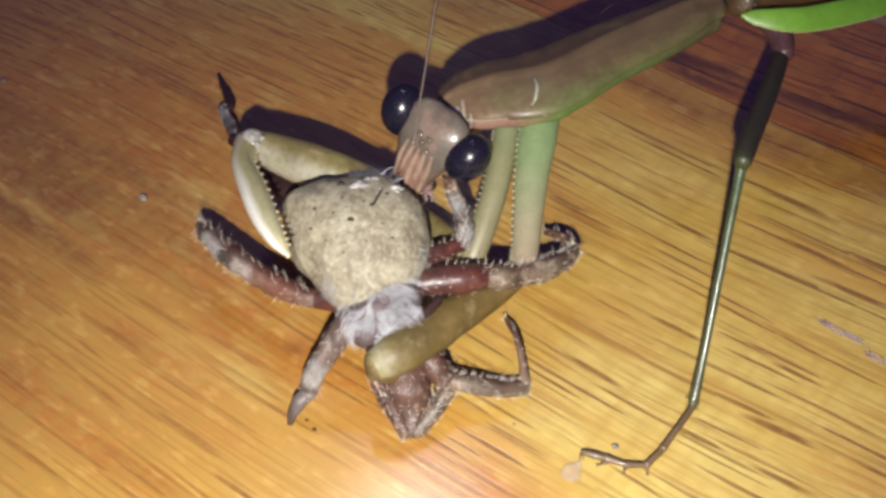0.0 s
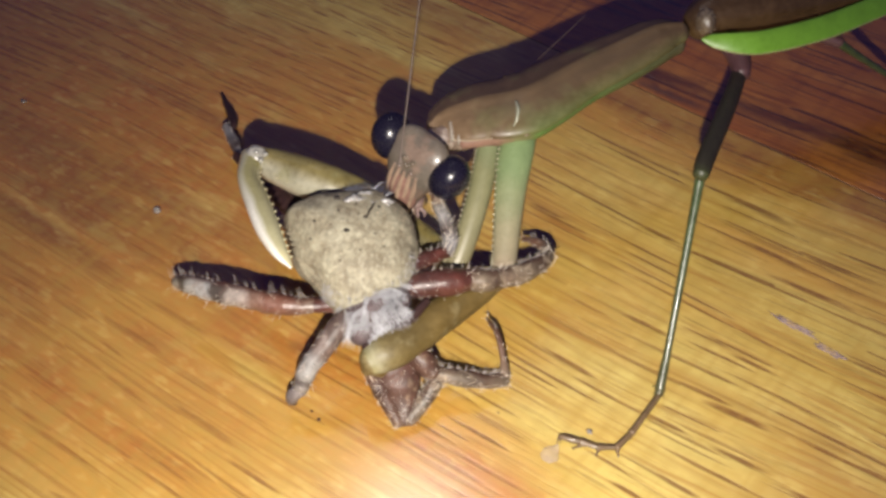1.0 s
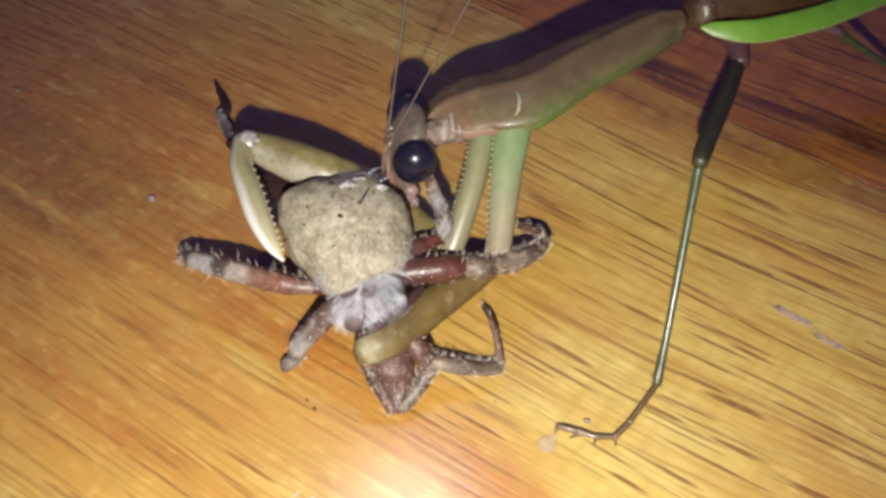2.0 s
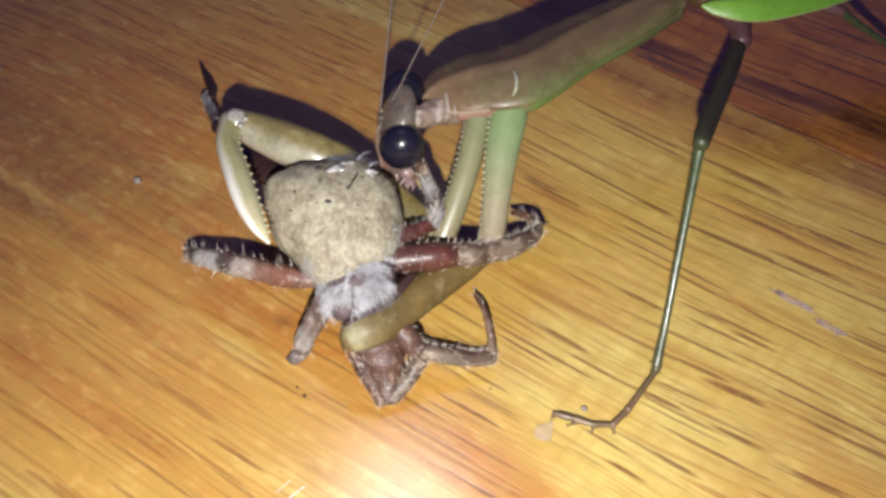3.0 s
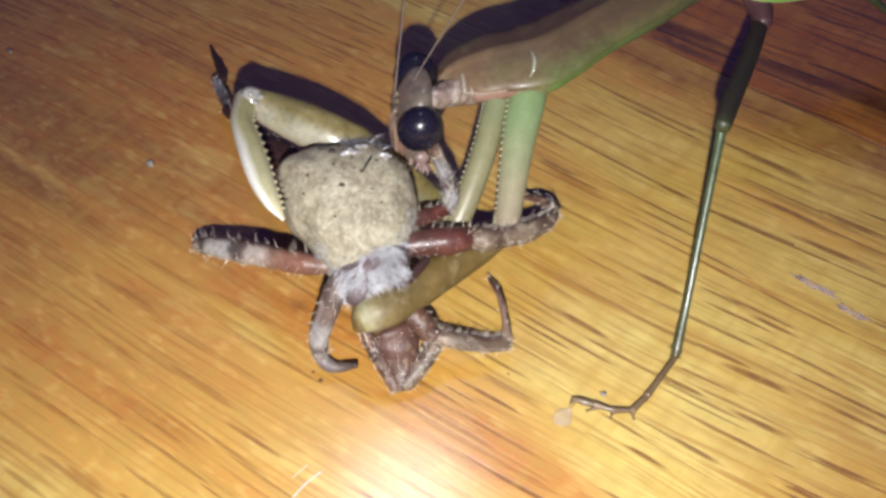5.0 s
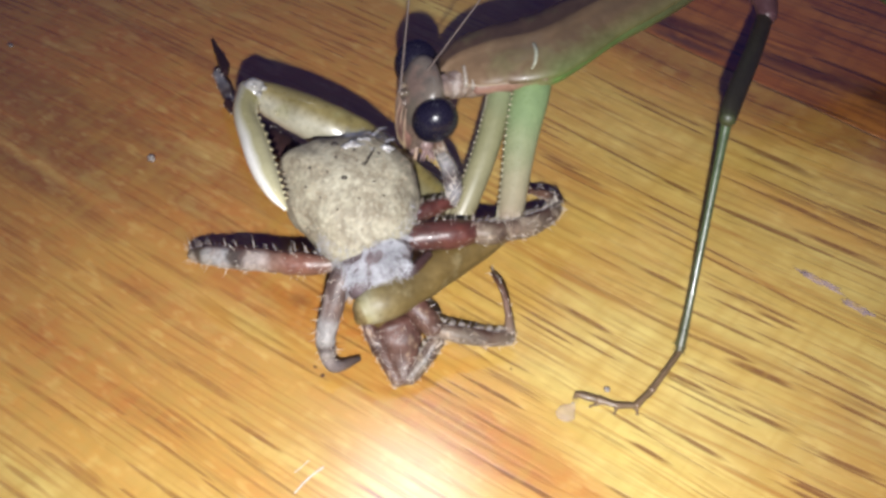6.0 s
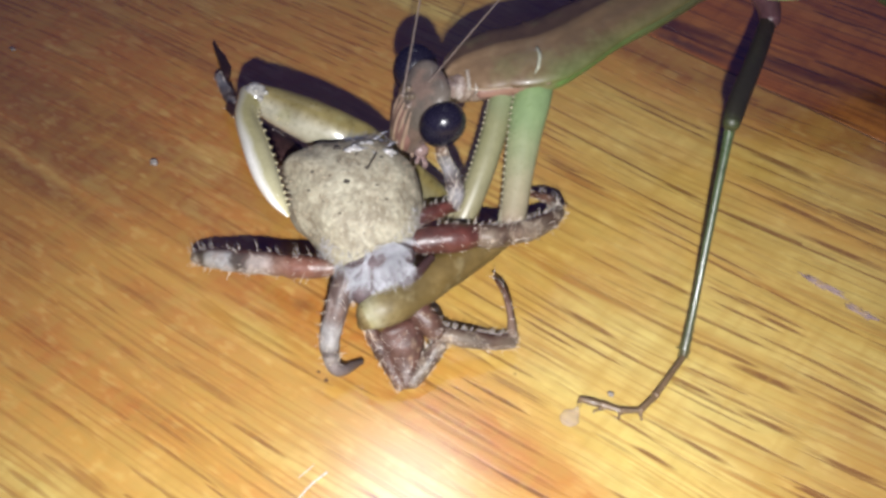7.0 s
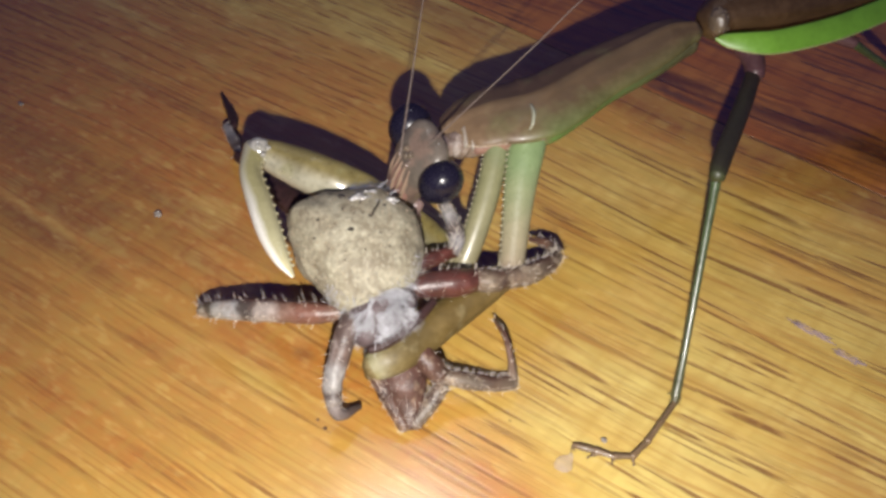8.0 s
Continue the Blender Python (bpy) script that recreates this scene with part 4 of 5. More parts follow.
def build_forelegs(m):
    near = foreleg("near_foreleg", m,
                   [(6.12, 6.63, 11.60, 1.35, 1.0), (5.66, 5.06, 10.70, 1.45, 1.05), (5.11, 2.79, 9.30, 1.3, 1.0), (4.66, 0.25, 7.60, 1.12, 0.95), (4.29, -2.15, 6.10, 1.0, 0.9), (4.10, -3.12, 5.60, 0.9, 0.85)], coxa_skin,
                   [(3.94, -3.18, 5.40, 0.95, 1.0), (2.06, -4.28, 4.60, 1.2, 1.1), (-0.48, -6.37, 4.70, 1.42, 1.25), (-2.92, -8.74, 5.00, 1.46, 1.3), (-4.85, -10.59, 5.40, 1.45, 1.25), (-6.26, -11.33, 5.20, 1.0, 0.95)], femur_olive,
                   [(-6.32, -11.05, 4.60, 0.9, 0.8), (-5.14, -10.73, 3.60, 0.65, 0.6), (-3.18, -9.09, 3.00, 0.5, 0.5), (-1.33, -7.32, 2.70, 0.3, 0.3), (-0.28, -6.28, 2.60, 0.12, 0.12)], femur_olive,
                   ("green spined hip of the foreleg, tan towards its end", "olive brown grasping thigh over the spider's legs", "folded olive shin"), (1,), -1)
    far = foreleg("far_foreleg", m,
                  [(3.54, 6.34, 10.60, 0.95, 0.9), (3.17, 4.56, 9.70, 1.0, 0.95), (2.46, 2.28, 8.30, 0.98, 0.92), (1.58, 0.12, 6.80, 0.95, 0.9), (0.72, -1.52, 5.40, 0.95, 0.88), (0.20, -2.23, 4.70, 0.9, 0.85)], coxa_tan,
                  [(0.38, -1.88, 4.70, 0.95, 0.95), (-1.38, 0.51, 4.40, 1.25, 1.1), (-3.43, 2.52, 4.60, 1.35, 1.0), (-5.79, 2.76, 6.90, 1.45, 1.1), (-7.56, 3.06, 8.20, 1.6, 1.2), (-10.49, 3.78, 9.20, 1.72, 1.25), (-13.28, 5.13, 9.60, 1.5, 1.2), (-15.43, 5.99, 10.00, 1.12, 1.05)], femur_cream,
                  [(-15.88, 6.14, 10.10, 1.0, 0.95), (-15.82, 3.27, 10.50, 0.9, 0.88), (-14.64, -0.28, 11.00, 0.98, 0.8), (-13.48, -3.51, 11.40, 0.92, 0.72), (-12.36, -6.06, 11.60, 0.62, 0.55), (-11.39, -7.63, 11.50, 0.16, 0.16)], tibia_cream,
                  ("olive tan spined hip of the foreleg", "cream and olive grasping thigh under the spider", "glossy ivory shin folded onto the spider"), (1,), -1)
    g = Geo()
    g.ball((-15.45, 5.75, 10.45), 1.0, 1.05, 0.95, seg=20, rows=12, warp=lambda d: 1 + 0.12 * noise.noise(d * 2.5))
    for p in ((-15.3, 5.3, 11.3), (-14.9, 4.6, 11.1), (-15.7, 5.9, 11.2), (-14.6, 5.3, 11.1)):
        g.ball(p, 0.26, 0.22, 0.2, seg=10, rows=6)
    part("knee_joint", g, knee_skin, far, "milky translucent knee with wet bumps")
    g = Geo()
    for i in range(9):
        f = i / 8
        p = Vector((-13.6 + 6.4 * f, 3.75 - 1.75 * f, 10.0 - 2.2 * f))
        g.ball(p, 0.16, 0.14, 0.14, seg=8, rows=5)
        g.cone(p, p + Vector((-0.1, -0.4, 0.12)), 0.1, 5)
    part("thigh_spines", g, tooth_skin, far, "row of short glossy spines")
    return near, far


# the head, in its own space: x to its left eye, y from the mouth to the crown, z out of the face
def build_head_parts(m):
    g = Geo()
    rows = [(3.15, 0.9, 0.4, -0.35), (2.9, 1.8, 0.75, -0.2), (2.3, 2.4, 1.1, 0.0), (1.35, 2.65, 1.4, 0.15), (0.2, 2.45, 1.55, 0.28), (-1.0, 2.0, 1.5, 0.4), (-2.3, 1.5, 1.35, 0.5), (-3.6, 1.15, 1.05, 0.55), (-4.6, 0.85, 0.75, 0.5)]
    rows = spline(rows, 3)
    rings, us = [], []
    for i, (y, a, b, z) in enumerate(rows):
        ring = []
        for j in range(28):
            ang = 2 * math.pi * j / 28
            c, s = math.cos(ang), math.sin(ang)
            ring.append((a * math.copysign(abs(c) ** 0.85, c), y + 0.25 * c * c * (0.8 if y > 1.8 else 0), z + b * math.copysign(abs(s) ** 0.8, s)))
        rings.append(ring)
        us.append(i / (len(rows) - 1))
    g.rings(rings, us)
    head = new("head", g.mesh("head", (0, 0, 0)))
    head.data.materials.append(head_skin)
    head.parent = m
    ORIGINS[head] = (0, 0, 0)
    tagged(head, "triangular grey-brown head with a striped face")
    for side in (-1, 1):
        g = Geo()
        tilt = Euler((0, 0.25 * side, -0.32 * side)).to_matrix()
        g.ball((2.95 * side, 1.1, -0.05), 1.6, 2.0, 1.75, turn=tilt, seg=36, rows=22)
        part("eye", g, eye_black, head, "large black glossy eye")
    g = Geo()
    for a, b, w in ((0.0, 0.0, 0.25), (0.58, 0.36, 0.29), (-0.58, -0.36, 0.29), (1.2, 0.8, 0.24), (-1.2, -0.8, 0.24)):
        g.loft([(a * 0.9, 0.55, 1.80 - abs(a) * 0.14, w * 0.5, 0.1), (a, -0.9, 1.93 - abs(a) * 0.2, w, 0.16), (a * 0.9, -2.2, 1.86 - abs(a) * 0.24, w, 0.16), (b * 1.35, -3.6, 1.62 - abs(b) * 0.25, w * 0.95, 0.14), (b * 1.1, -4.6, 1.25, w * 0.7, 0.1)], seg=8)
    part("face_stripes", g, stripe_skin, head, "tan and pink stripes down the face")
    g = Geo()
    g.ball((0, -2.0, 1.26), 1.5, 2.6, 0.70, turn=Euler((0.1, 0, 0)).to_matrix(), seg=20, rows=10)
    part("face_plate", g, face_skin, head, "pinkish face plate")
    g = Geo()
    g.ball((0, -4.7, 0.6), 0.85, 0.6, 0.7, seg=16, rows=10, warp=lambda d: 1 + 0.15 * noise.noise(d * 2.5))
    g.ball((0.7, -4.5, 0.4), 0.42, 0.6, 0.42, seg=12, rows=8)
    g.ball((-0.7, -4.5, 0.4), 0.42, 0.6, 0.42, seg=12, rows=8)
    part("mouthparts", g, mouth_skin, head, "pink moist mouthparts")
    for side in (-1, 1):
        g = tube([(0.95 * side, -4.0, 0.3, 0.16, 0.16), (1.4 * side, -4.5, 0.5, 0.17, 0.17), (1.55 * side, -5.1, 0.55, 0.15, 0.15), (1.35 * side, -5.7, 0.4, 0.06, 0.06)], seg=8)
        part("feeding_palp", g, stripe_skin, head)
    for side in (-1, 1):
        g = Geo()
        g.ball((0.85 * side, -3.9, -0.5), 0.5, 0.6, 0.65, seg=16, rows=10, warp=lambda d: 1 + 0.2 * noise.noise(d * 2.2))
        for k, (x, y, z) in enumerate(((1.5, -4.6, 0.0), (1.75, -4.5, -0.6), (1.5, -4.9, -1.0), (0.9, -5.1, -1.2), (1.1, -5.2, -0.4))):
            a = Vector((0.85 * side, -4.1, -0.5))
            b = Vector((x * side, y, z))
            g.loft([(*(a + (b - a) * 0.3), 0.16, 0.16), (*(a + (b - a) * 0.7), 0.15, 0.15), (*b, 0.12, 0.12), (*(b + Vector((0.05 * side, -0.4, 0.05))), 0.05, 0.05)], seg=8, n=3)
        part("maxilla", g, mouth_skin, head, "pink fingered mouthpart")
    for p in ((0, 1.15, 1.72), (0.4, 1.6, 1.6), (-0.4, 1.6, 1.6)):
        g = Geo()
        g.ball(p, 0.25, 0.25, 0.2, seg=16, rows=10)
        part("ocellus", g, ocellus_skin, head)
    feelers = []
    for side in (-1, 1):
        g = Geo()
        base = (0.6 * side, 0.75, 1.74)
        part("feeler_socket", ball_geo(base, 0.24), head_skin, head)
        g.loft([(0, 0, 0, 0.15, 0.15), (0, 0.6, 0.0, 0.13, 0.13), (0, 1.2, 0.03, 0.085, 0.085), (0.1, 6, 0.15, 0.058, 0.058), (0.2, 14, -0.1, 0.048, 0.048), (0.0, 24, -0.6, 0.035, 0.035)], up=(0, 0, 1), seg=8, n=8)
        f = new("feeler", g.mesh("feeler", (0, 0, 0)))
        f.data.materials.append(feeler_skin)
        f.parent = head
        f.location = Vector(base) * MM
        tagged(f, "long thread-like grey-brown feeler")
        feelers.append(f)
    return head, feelers


def ball_geo(p, r):
    g = Geo()
    g.ball(p, r, r, r, seg=12, rows=8)
    return g


mantis, thorax = build_mantis()
near_leg, far_leg = build_forelegs(mantis)
head, feelers = build_head_parts(mantis)


# ---- the spider that it holds ----
SPIDER = (-8.04, 2.37, 0.00)
ABDOMEN = (-7.48, -2.88, 7.80)
# outline of the abdomen from above: degrees, millimetres
OUTLINE = [(-180, 4.85), (-135, 4.25), (-85, 5.5), (-45, 5.4), (0, 5.0), (38, 5.2), (75, 5.35), (105, 5.15), (128, 5.5), (151, 6.2), (168, 5.4), (180, 4.9)]


def outline(deg):
    for (a, ra), (b, rb) in zip(OUTLINE, OUTLINE[1:]):
        if a <= deg <= b:
            f = (deg - a) / (b - a)
            f = f * f * (3 - 2 * f)
            return ra + (rb - ra) * f
    return 5.0


def build_spider():
    s = thing("spider", SPIDER, "sandy brown hairy orb spider held in the forelegs of a mantis", "spider")
    turn = Matrix(((1, 0, 0), (0, 0.978, -0.208), (0, 0.208, 0.978)))
    rng = random.Random(21)

    def swell(d):
        flat = math.hypot(d.x, d.y)
        r = outline(math.degrees(math.atan2(d.y, d.x))) / 5.2
        f = 1 + (r - 1) * min(1, flat * 1.15) ** 2
        f *= 1 + 0.03 * noise.noise(d * 3.2) + 0.012 * noise.noise(d * 9.0)
        if d.z > 0:
            f *= 1 - 0.05 * math.exp(-(d.x / 0.16) ** 2) * d.z
        return f
    g = Geo()
    g.ball(ABDOMEN, 5.2, 5.2, 3.7, turn=turn, seg=72, rows=44, warp=swell)
    abdomen = part("abdomen", g, sand, s, "sandy mottled abdomen with dark pits", origin=ABDOMEN)

    def on_back(x, y, lift=0.0):
        """The place on the abdomen's back above (x, y) of its own plane."""
        lo = Vector((x, y, 0))
        r = outline(math.degrees(math.atan2(y, x)))
        q = min(0.98, math.hypot(x, y) / r)
        return Vector(ABDOMEN) + turn @ Vector((x, y, 3.7 * math.sqrt(1 - q * q) + lift))
    for x, y, r in ((-0.2, -0.35, 0.2), (-2.6, 0.75, 0.19), (-1.1, 2.9, 0.26), (1.1, 0.9, 0.12), (0.9, -1.9, 0.1), (-2.9, -0.6, 0.12), (2.1, 2.1, 0.13), (-3.5, 2.4, 0.12), (-0.9, 1.5, 0.1), (-2.0, 3.4, 0.14), (0.4, 2.2, 0.1), (-1.8, -1.6, 0.09), (1.9, -0.5, 0.1), (-3.3, 1.4, 0.1), (2.9, 0.9, 0.09), (-0.6, -2.6, 0.08), (2.6, -1.4, 0.08), (-1.4, 0.2, 0.08)):
        k = Geo()
        off = Vector((x * 5, y * 3, 0))
        k.ball(on_back(x, y, 0.0), r * 1.15, r * 0.75, 0.07, turn=turn, seg=12, rows=6, warp=lambda d: 1 + 0.6 * noise.noise(d * 1.6 + off))
        part("pit", k, pit_skin, abdomen)
    fur = Geo()
    for _ in range(420):
        a, q = rng.uniform(0, 2 * math.pi), math.sqrt(rng.uniform(0.02, 0.98))
        r = outline(math.degrees(math.atan2(math.sin(a), math.cos(a))))
        p = on_back(r * q * math.cos(a), r * q * math.sin(a), -0.02)
        n = turn @ Vector((math.cos(a) * q, math.sin(a) * q, math.sqrt(1.02 - q * q)))
        w = (n + Vector((rng.uniform(-0.6, 0.6), rng.uniform(-0.9, 0.1), rng.uniform(-0.4, 0.4)))).normalized()
        fur.cone(p, p + w * rng.uniform(0.18, 0.42), 0.018, 3)
    part("abdomen_hairs", fur, hair_tan, abdomen, "short pale hairs", kind="stuff")
    fringe = Geo()
    for _ in range(360):
        deg = rng.uniform(-118, -12)
        r = outline(deg) * rng.uniform(0.86, 1.0)
        c, e = math.cos(math.radians(deg)), math.sin(math.radians(deg))
        p = on_back(r * c, r * e, -0.05)
        w = turn @ Vector((c, e, rng.uniform(0.0, 0.9))) + Vector((rng.uniform(-0.3, 0.3), rng.uniform(-0.4, 0.1), 0))
        fringe.cone(p, p + w.normalized() * rng.uniform(0.25, 0.8), 0.015, 3, rng.uniform(-0.15, 0.15))
    part("fringe", fringe, hair_grey, abdomen, "pale silky fringe", kind="stuff")
    wisps = Geo()
    for _ in range(220):
        x, y = rng.uniform(-0.6, 2.8), rng.uniform(3.9, 4.7)
        p = on_back(x, y, -0.3)
        w = Vector((rng.uniform(-0.7, 0.5), rng.uniform(0.4, 1.3), rng.uniform(-0.3, 0.7))).normalized()
        wisps.cone(p, p + w * rng.uniform(0.3, 1.3), 0.007, 3, rng.uniform(-0.25, 0.25))
    part("silk_wisps", wisps, silk, abdomen, "hazy bluish-grey silk wisps", kind="stuff")
    # the wet wound at which the mantis feeds
    for x, y, r in ((0.1, 2.75, 0.5), (0.9, 3.45, 0.4), (2.3, 2.75, 0.5), (1.5, 2.5, 0.26)):
        k = Geo()
        off = Vector((x * 4, 0, y))
        k.ball(on_back(x, y, -0.2), r * 1.5, r * 0.75, r * 0.5, turn=turn, seg=26, rows=14, warp=lambda d: 1 + 0.75 * noise.noise(d * 1.7 + off) + 0.3 * noise.noise(d * 4.5 + off))
        part("wound", k, wet_skin, abdomen, "wet whitish torn flesh")
    k = Geo()
    for x, y, way in ((1.4, 4.2, (1.5, 0.45, 0.6)), (2.4, 3.7, (1.0, -0.1, 0.5))):
        k.cone(on_back(x, y, -0.1), on_back(x, y) + Vector(way), 0.035, 6, 0.12)
    part("torn_shred", k, hair_grey, abdomen, "thin pale torn shreds")
    k = tube([(*on_back(1.75, 2.6, 0.0), 0.06, 0.04), (*on_back(1.62, 2.0, 0.01), 0.10, 0.05), (*on_back(1.4, 1.4, 0.01), 0.10, 0.05), (*on_back(1.2, 0.75, 0.0), 0.07, 0.03)], seg=6)
    part("tear", k, pit_skin, abdomen, "thin dark tear in the skin")

    # front body
    FRONT, BROW = (-5.55, -7.75, 6.60), (-6.35, -9.45, 6.20)
    head_turn = Matrix(((0.86, -0.5, 0), (0.46, 0.79, -0.4), (0.2, 0.35, 0.915)))
    g = Geo()
    g.ball(FRONT, 2.75, 2.1, 1.7, turn=head_turn, seg=30, rows=18, warp=lambda d: 1 + 0.08 * noise.noise(d * 2.4))
    g.ball(BROW, 1.3, 1.05, 1.0, turn=head_turn, seg=20, rows=12)
    body = part("front_body", g, grey_skin, s, "grey furry front body")
    fur = Geo()
    for count in range(3200):
        a, b = rng.uniform(0, 2 * math.pi), rng.uniform(-0.25, 1.35)
        d = Vector((math.cos(a) * math.cos(b), math.sin(a) * math.cos(b), math.sin(b)))
        if count < 2600:
            p = Vector(FRONT) + head_turn @ Vector((d.x * 2.75, d.y * 2.1, d.z * 1.7))
        else:
            p = Vector(BROW) + head_turn @ Vector((d.x * 1.3, d.y * 1.05, d.z * 1.0))
        n = head_turn @ d
        # bare, reddish brown strips between the tufts
        if noise.noise(Vector((p.x * 0.55 + p.y * 0.4, p.y * 1.1 - p.x * 0.5, 2.6))) < -0.16:
            continue
        # the fur is combed away from the abdomen and curls over at the rim
        way = Vector((0.75 + 0.25 * n.x, -0.65, -0.1)) if p.x > -5.9 else Vector((-0.25, -0.9, 0.0))
        bend = noise.noise(p * 0.7) * 0.8
        way = Vector((way.x * math.cos(bend) - way.y * math.sin(bend), way.x * math.sin(bend) + way.y * math.cos(bend), way.z))
        w = (n * 0.5 + way * rng.uniform(0.5, 1.0) + Vector((rng.uniform(-0.2, 0.2), rng.uniform(-0.2, 0.2), rng.uniform(-0.15, 0.25)))).normalized()
        size = rng.uniform(0.45, 1.2)
        mid = p + w * size * 0.55
        fur.cone(p, mid, 0.019, 4, rng.uniform(-0.1, 0.1))
        fur.cone(p + w * size * 0.42, mid + (w * 0.6 + Vector((0.1, -0.5, -0.6))).normalized() * size * 0.5, 0.012, 4, 0.1)
    part("fur", fur, hair_grey, body, "long silvery fur", kind="stuff")
    g = tube([(-5.74, -9.70, 6.00, 0.7, 0.6), (-5.25, -10.15, 5.80, 0.6, 0.55), (-4.94, -10.32, 5.50, 0.35, 0.35)], seg=14)
    part("jaw", g, maroon_dull, body, "dark maroon jaw")
    g = tube([(-6.30, -10.75, 5.90, 0.3, 0.3), (-5.20, -10.45, 6.20, 0.42, 0.4), (-3.90, -9.45, 6.40, 0.42, 0.4), (-2.60, -8.01, 6.50, 0.4, 0.4), (-1.78, -6.90, 6.50, 0.25, 0.25)], seg=14, rough=0.1)
    part("leg_base", g, dark_maroon, body, "dark maroon bases of the legs")

    def leg(name, words, segments, bristles, origin=None, seed=1):
        """One leg: each segment (skin, stations, number of bristles) is a piece under the first."""
        r = random.Random(seed)
        first = None
        for k, (skin_, stations, count) in enumerate(segments):
            g = tube(stations, seg=16, n=6, rough=min(0.12, 0.2 * stations[0][3]), freq=1.5)
            if first is None:
                first = part(name, g, skin_, s, words, origin=origin)
            else:
                part("leg_segment", g, skin_, first)
            if count:
                h = Geo()
                h.hairs(g.data, count, bristles * 0.8, 0.02, r, lean=0.45)
                h.comb(g.data, count // 4 + 2, bristles * 1.2, 0.026, r)
                h.comb(g.data, count // 4 + 1, bristles * 0.8, 0.022, r, toward=(0.0, -0.8, 0.3))
                h.hairs(g.data, count * 2, bristles * 0.4, 0.018, r, lean=0.9)
                part("bristles", h, hair_white, first, kind="stuff")
        return first

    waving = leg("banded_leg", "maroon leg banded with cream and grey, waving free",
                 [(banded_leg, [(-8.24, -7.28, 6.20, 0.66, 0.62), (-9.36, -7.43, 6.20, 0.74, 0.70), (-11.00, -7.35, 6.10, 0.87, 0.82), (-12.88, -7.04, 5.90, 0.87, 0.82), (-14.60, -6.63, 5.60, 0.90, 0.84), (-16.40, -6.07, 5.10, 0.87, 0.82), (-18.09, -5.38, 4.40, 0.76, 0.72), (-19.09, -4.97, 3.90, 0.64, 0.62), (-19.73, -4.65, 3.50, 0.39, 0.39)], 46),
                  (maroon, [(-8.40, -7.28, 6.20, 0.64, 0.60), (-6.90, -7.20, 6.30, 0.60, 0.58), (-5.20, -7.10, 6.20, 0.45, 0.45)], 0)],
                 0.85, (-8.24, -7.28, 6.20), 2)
    pawing = leg("front_leg", "grey-brown furry leg with a pale band, pawing free",
                 [(pale_leg, [(-7.55, -7.60, 6.00, 0.45, 0.45), (-7.65, -8.45, 6.70, 0.64, 0.64), (-7.91, -9.46, 6.50, 0.84, 0.84), (-8.25, -10.58, 5.70, 0.82, 0.82), (-8.65, -11.63, 4.80, 0.76, 0.76), (-8.85, -12.51, 4.00, 0.74, 0.74), (-8.83, -13.12, 3.30, 0.64, 0.64), (-8.73, -13.45, 2.80, 0.50, 0.50)], 40)],
                 0.6, (-7.65, -8.10, 6.90), 3)
    g = tube([(-8.73, -13.45, 2.80, 0.53, 0.53), (-8.58, -13.58, 2.20, 0.53, 0.53), (-8.07, -13.44, 1.70, 0.44, 0.44), (-7.49, -12.90, 1.30, 0.34, 0.34), (-6.92, -12.38, 1.10, 0.25, 0.25)], seg=14, n=6, rough=0.08, freq=1.5)
    foot = part("foot_segment", g, foot_grey, pawing, "grey foot with a dark tip", origin=(-8.73, -13.45, 2.80))
    leg("gripped_leg", "maroon leg with a bristly grey end, pinned by the foreleg",
        [(maroon, [(-3.51, -5.79, 6.80, 0.85, 0.85), (-2.12, -5.55, 6.90, 1.05, 1.0), (-0.07, -5.25, 6.80, 1.12, 1.05), (1.42, -4.87, 6.60, 0.85, 0.85)], 26),
         (grey_leg, [(1.42, -4.87, 6.60, 0.85, 0.85), (2.76, -4.72, 6.30, 0.92, 0.9), (3.88, -4.25, 6.00, 0.75, 0.75)], 22),
         (grey_leg, [(3.88, -4.25, 6.00, 0.8, 0.8), (5.46, -3.38, 5.50, 0.85, 0.82), (7.08, -1.95, 4.90, 0.72, 0.7), (7.96, -0.48, 4.30, 0.55, 0.55)], 60),
         (thin_leg, [(7.96, -0.48, 4.30, 0.48, 0.48), (7.92, 0.81, 3.80, 0.42, 0.42), (7.21, 1.87, 3.30, 0.36, 0.36), (6.19, 2.62, 2.90, 0.26, 0.26)], 20)], 0.62, None, 4)
    leg("hind_leg", "short grey and white banded leg reaching up to the mantis",
        [(maroon, [(-3.11, -4.31, 7.60, 0.6, 0.6), (-1.94, -3.47, 7.40, 0.62, 0.62), (-0.27, -2.51, 7.20, 0.5, 0.5)], 16),
         (fuzzy_leg, [(-0.27, -2.62, 7.20, 0.52, 0.52), (0.02, -1.41, 7.50, 0.62, 0.6), (-0.36, 0.08, 7.90, 0.6, 0.58), (-0.92, 1.46, 8.20, 0.46, 0.46)], 80),
         (thin_leg, [(-0.92, 1.46, 8.20, 0.5, 0.5), (-1.10, 2.36, 8.40, 0.45, 0.45), (-1.54, 2.98, 8.40, 0.3, 0.3)], 8)], 0.5, None, 5)
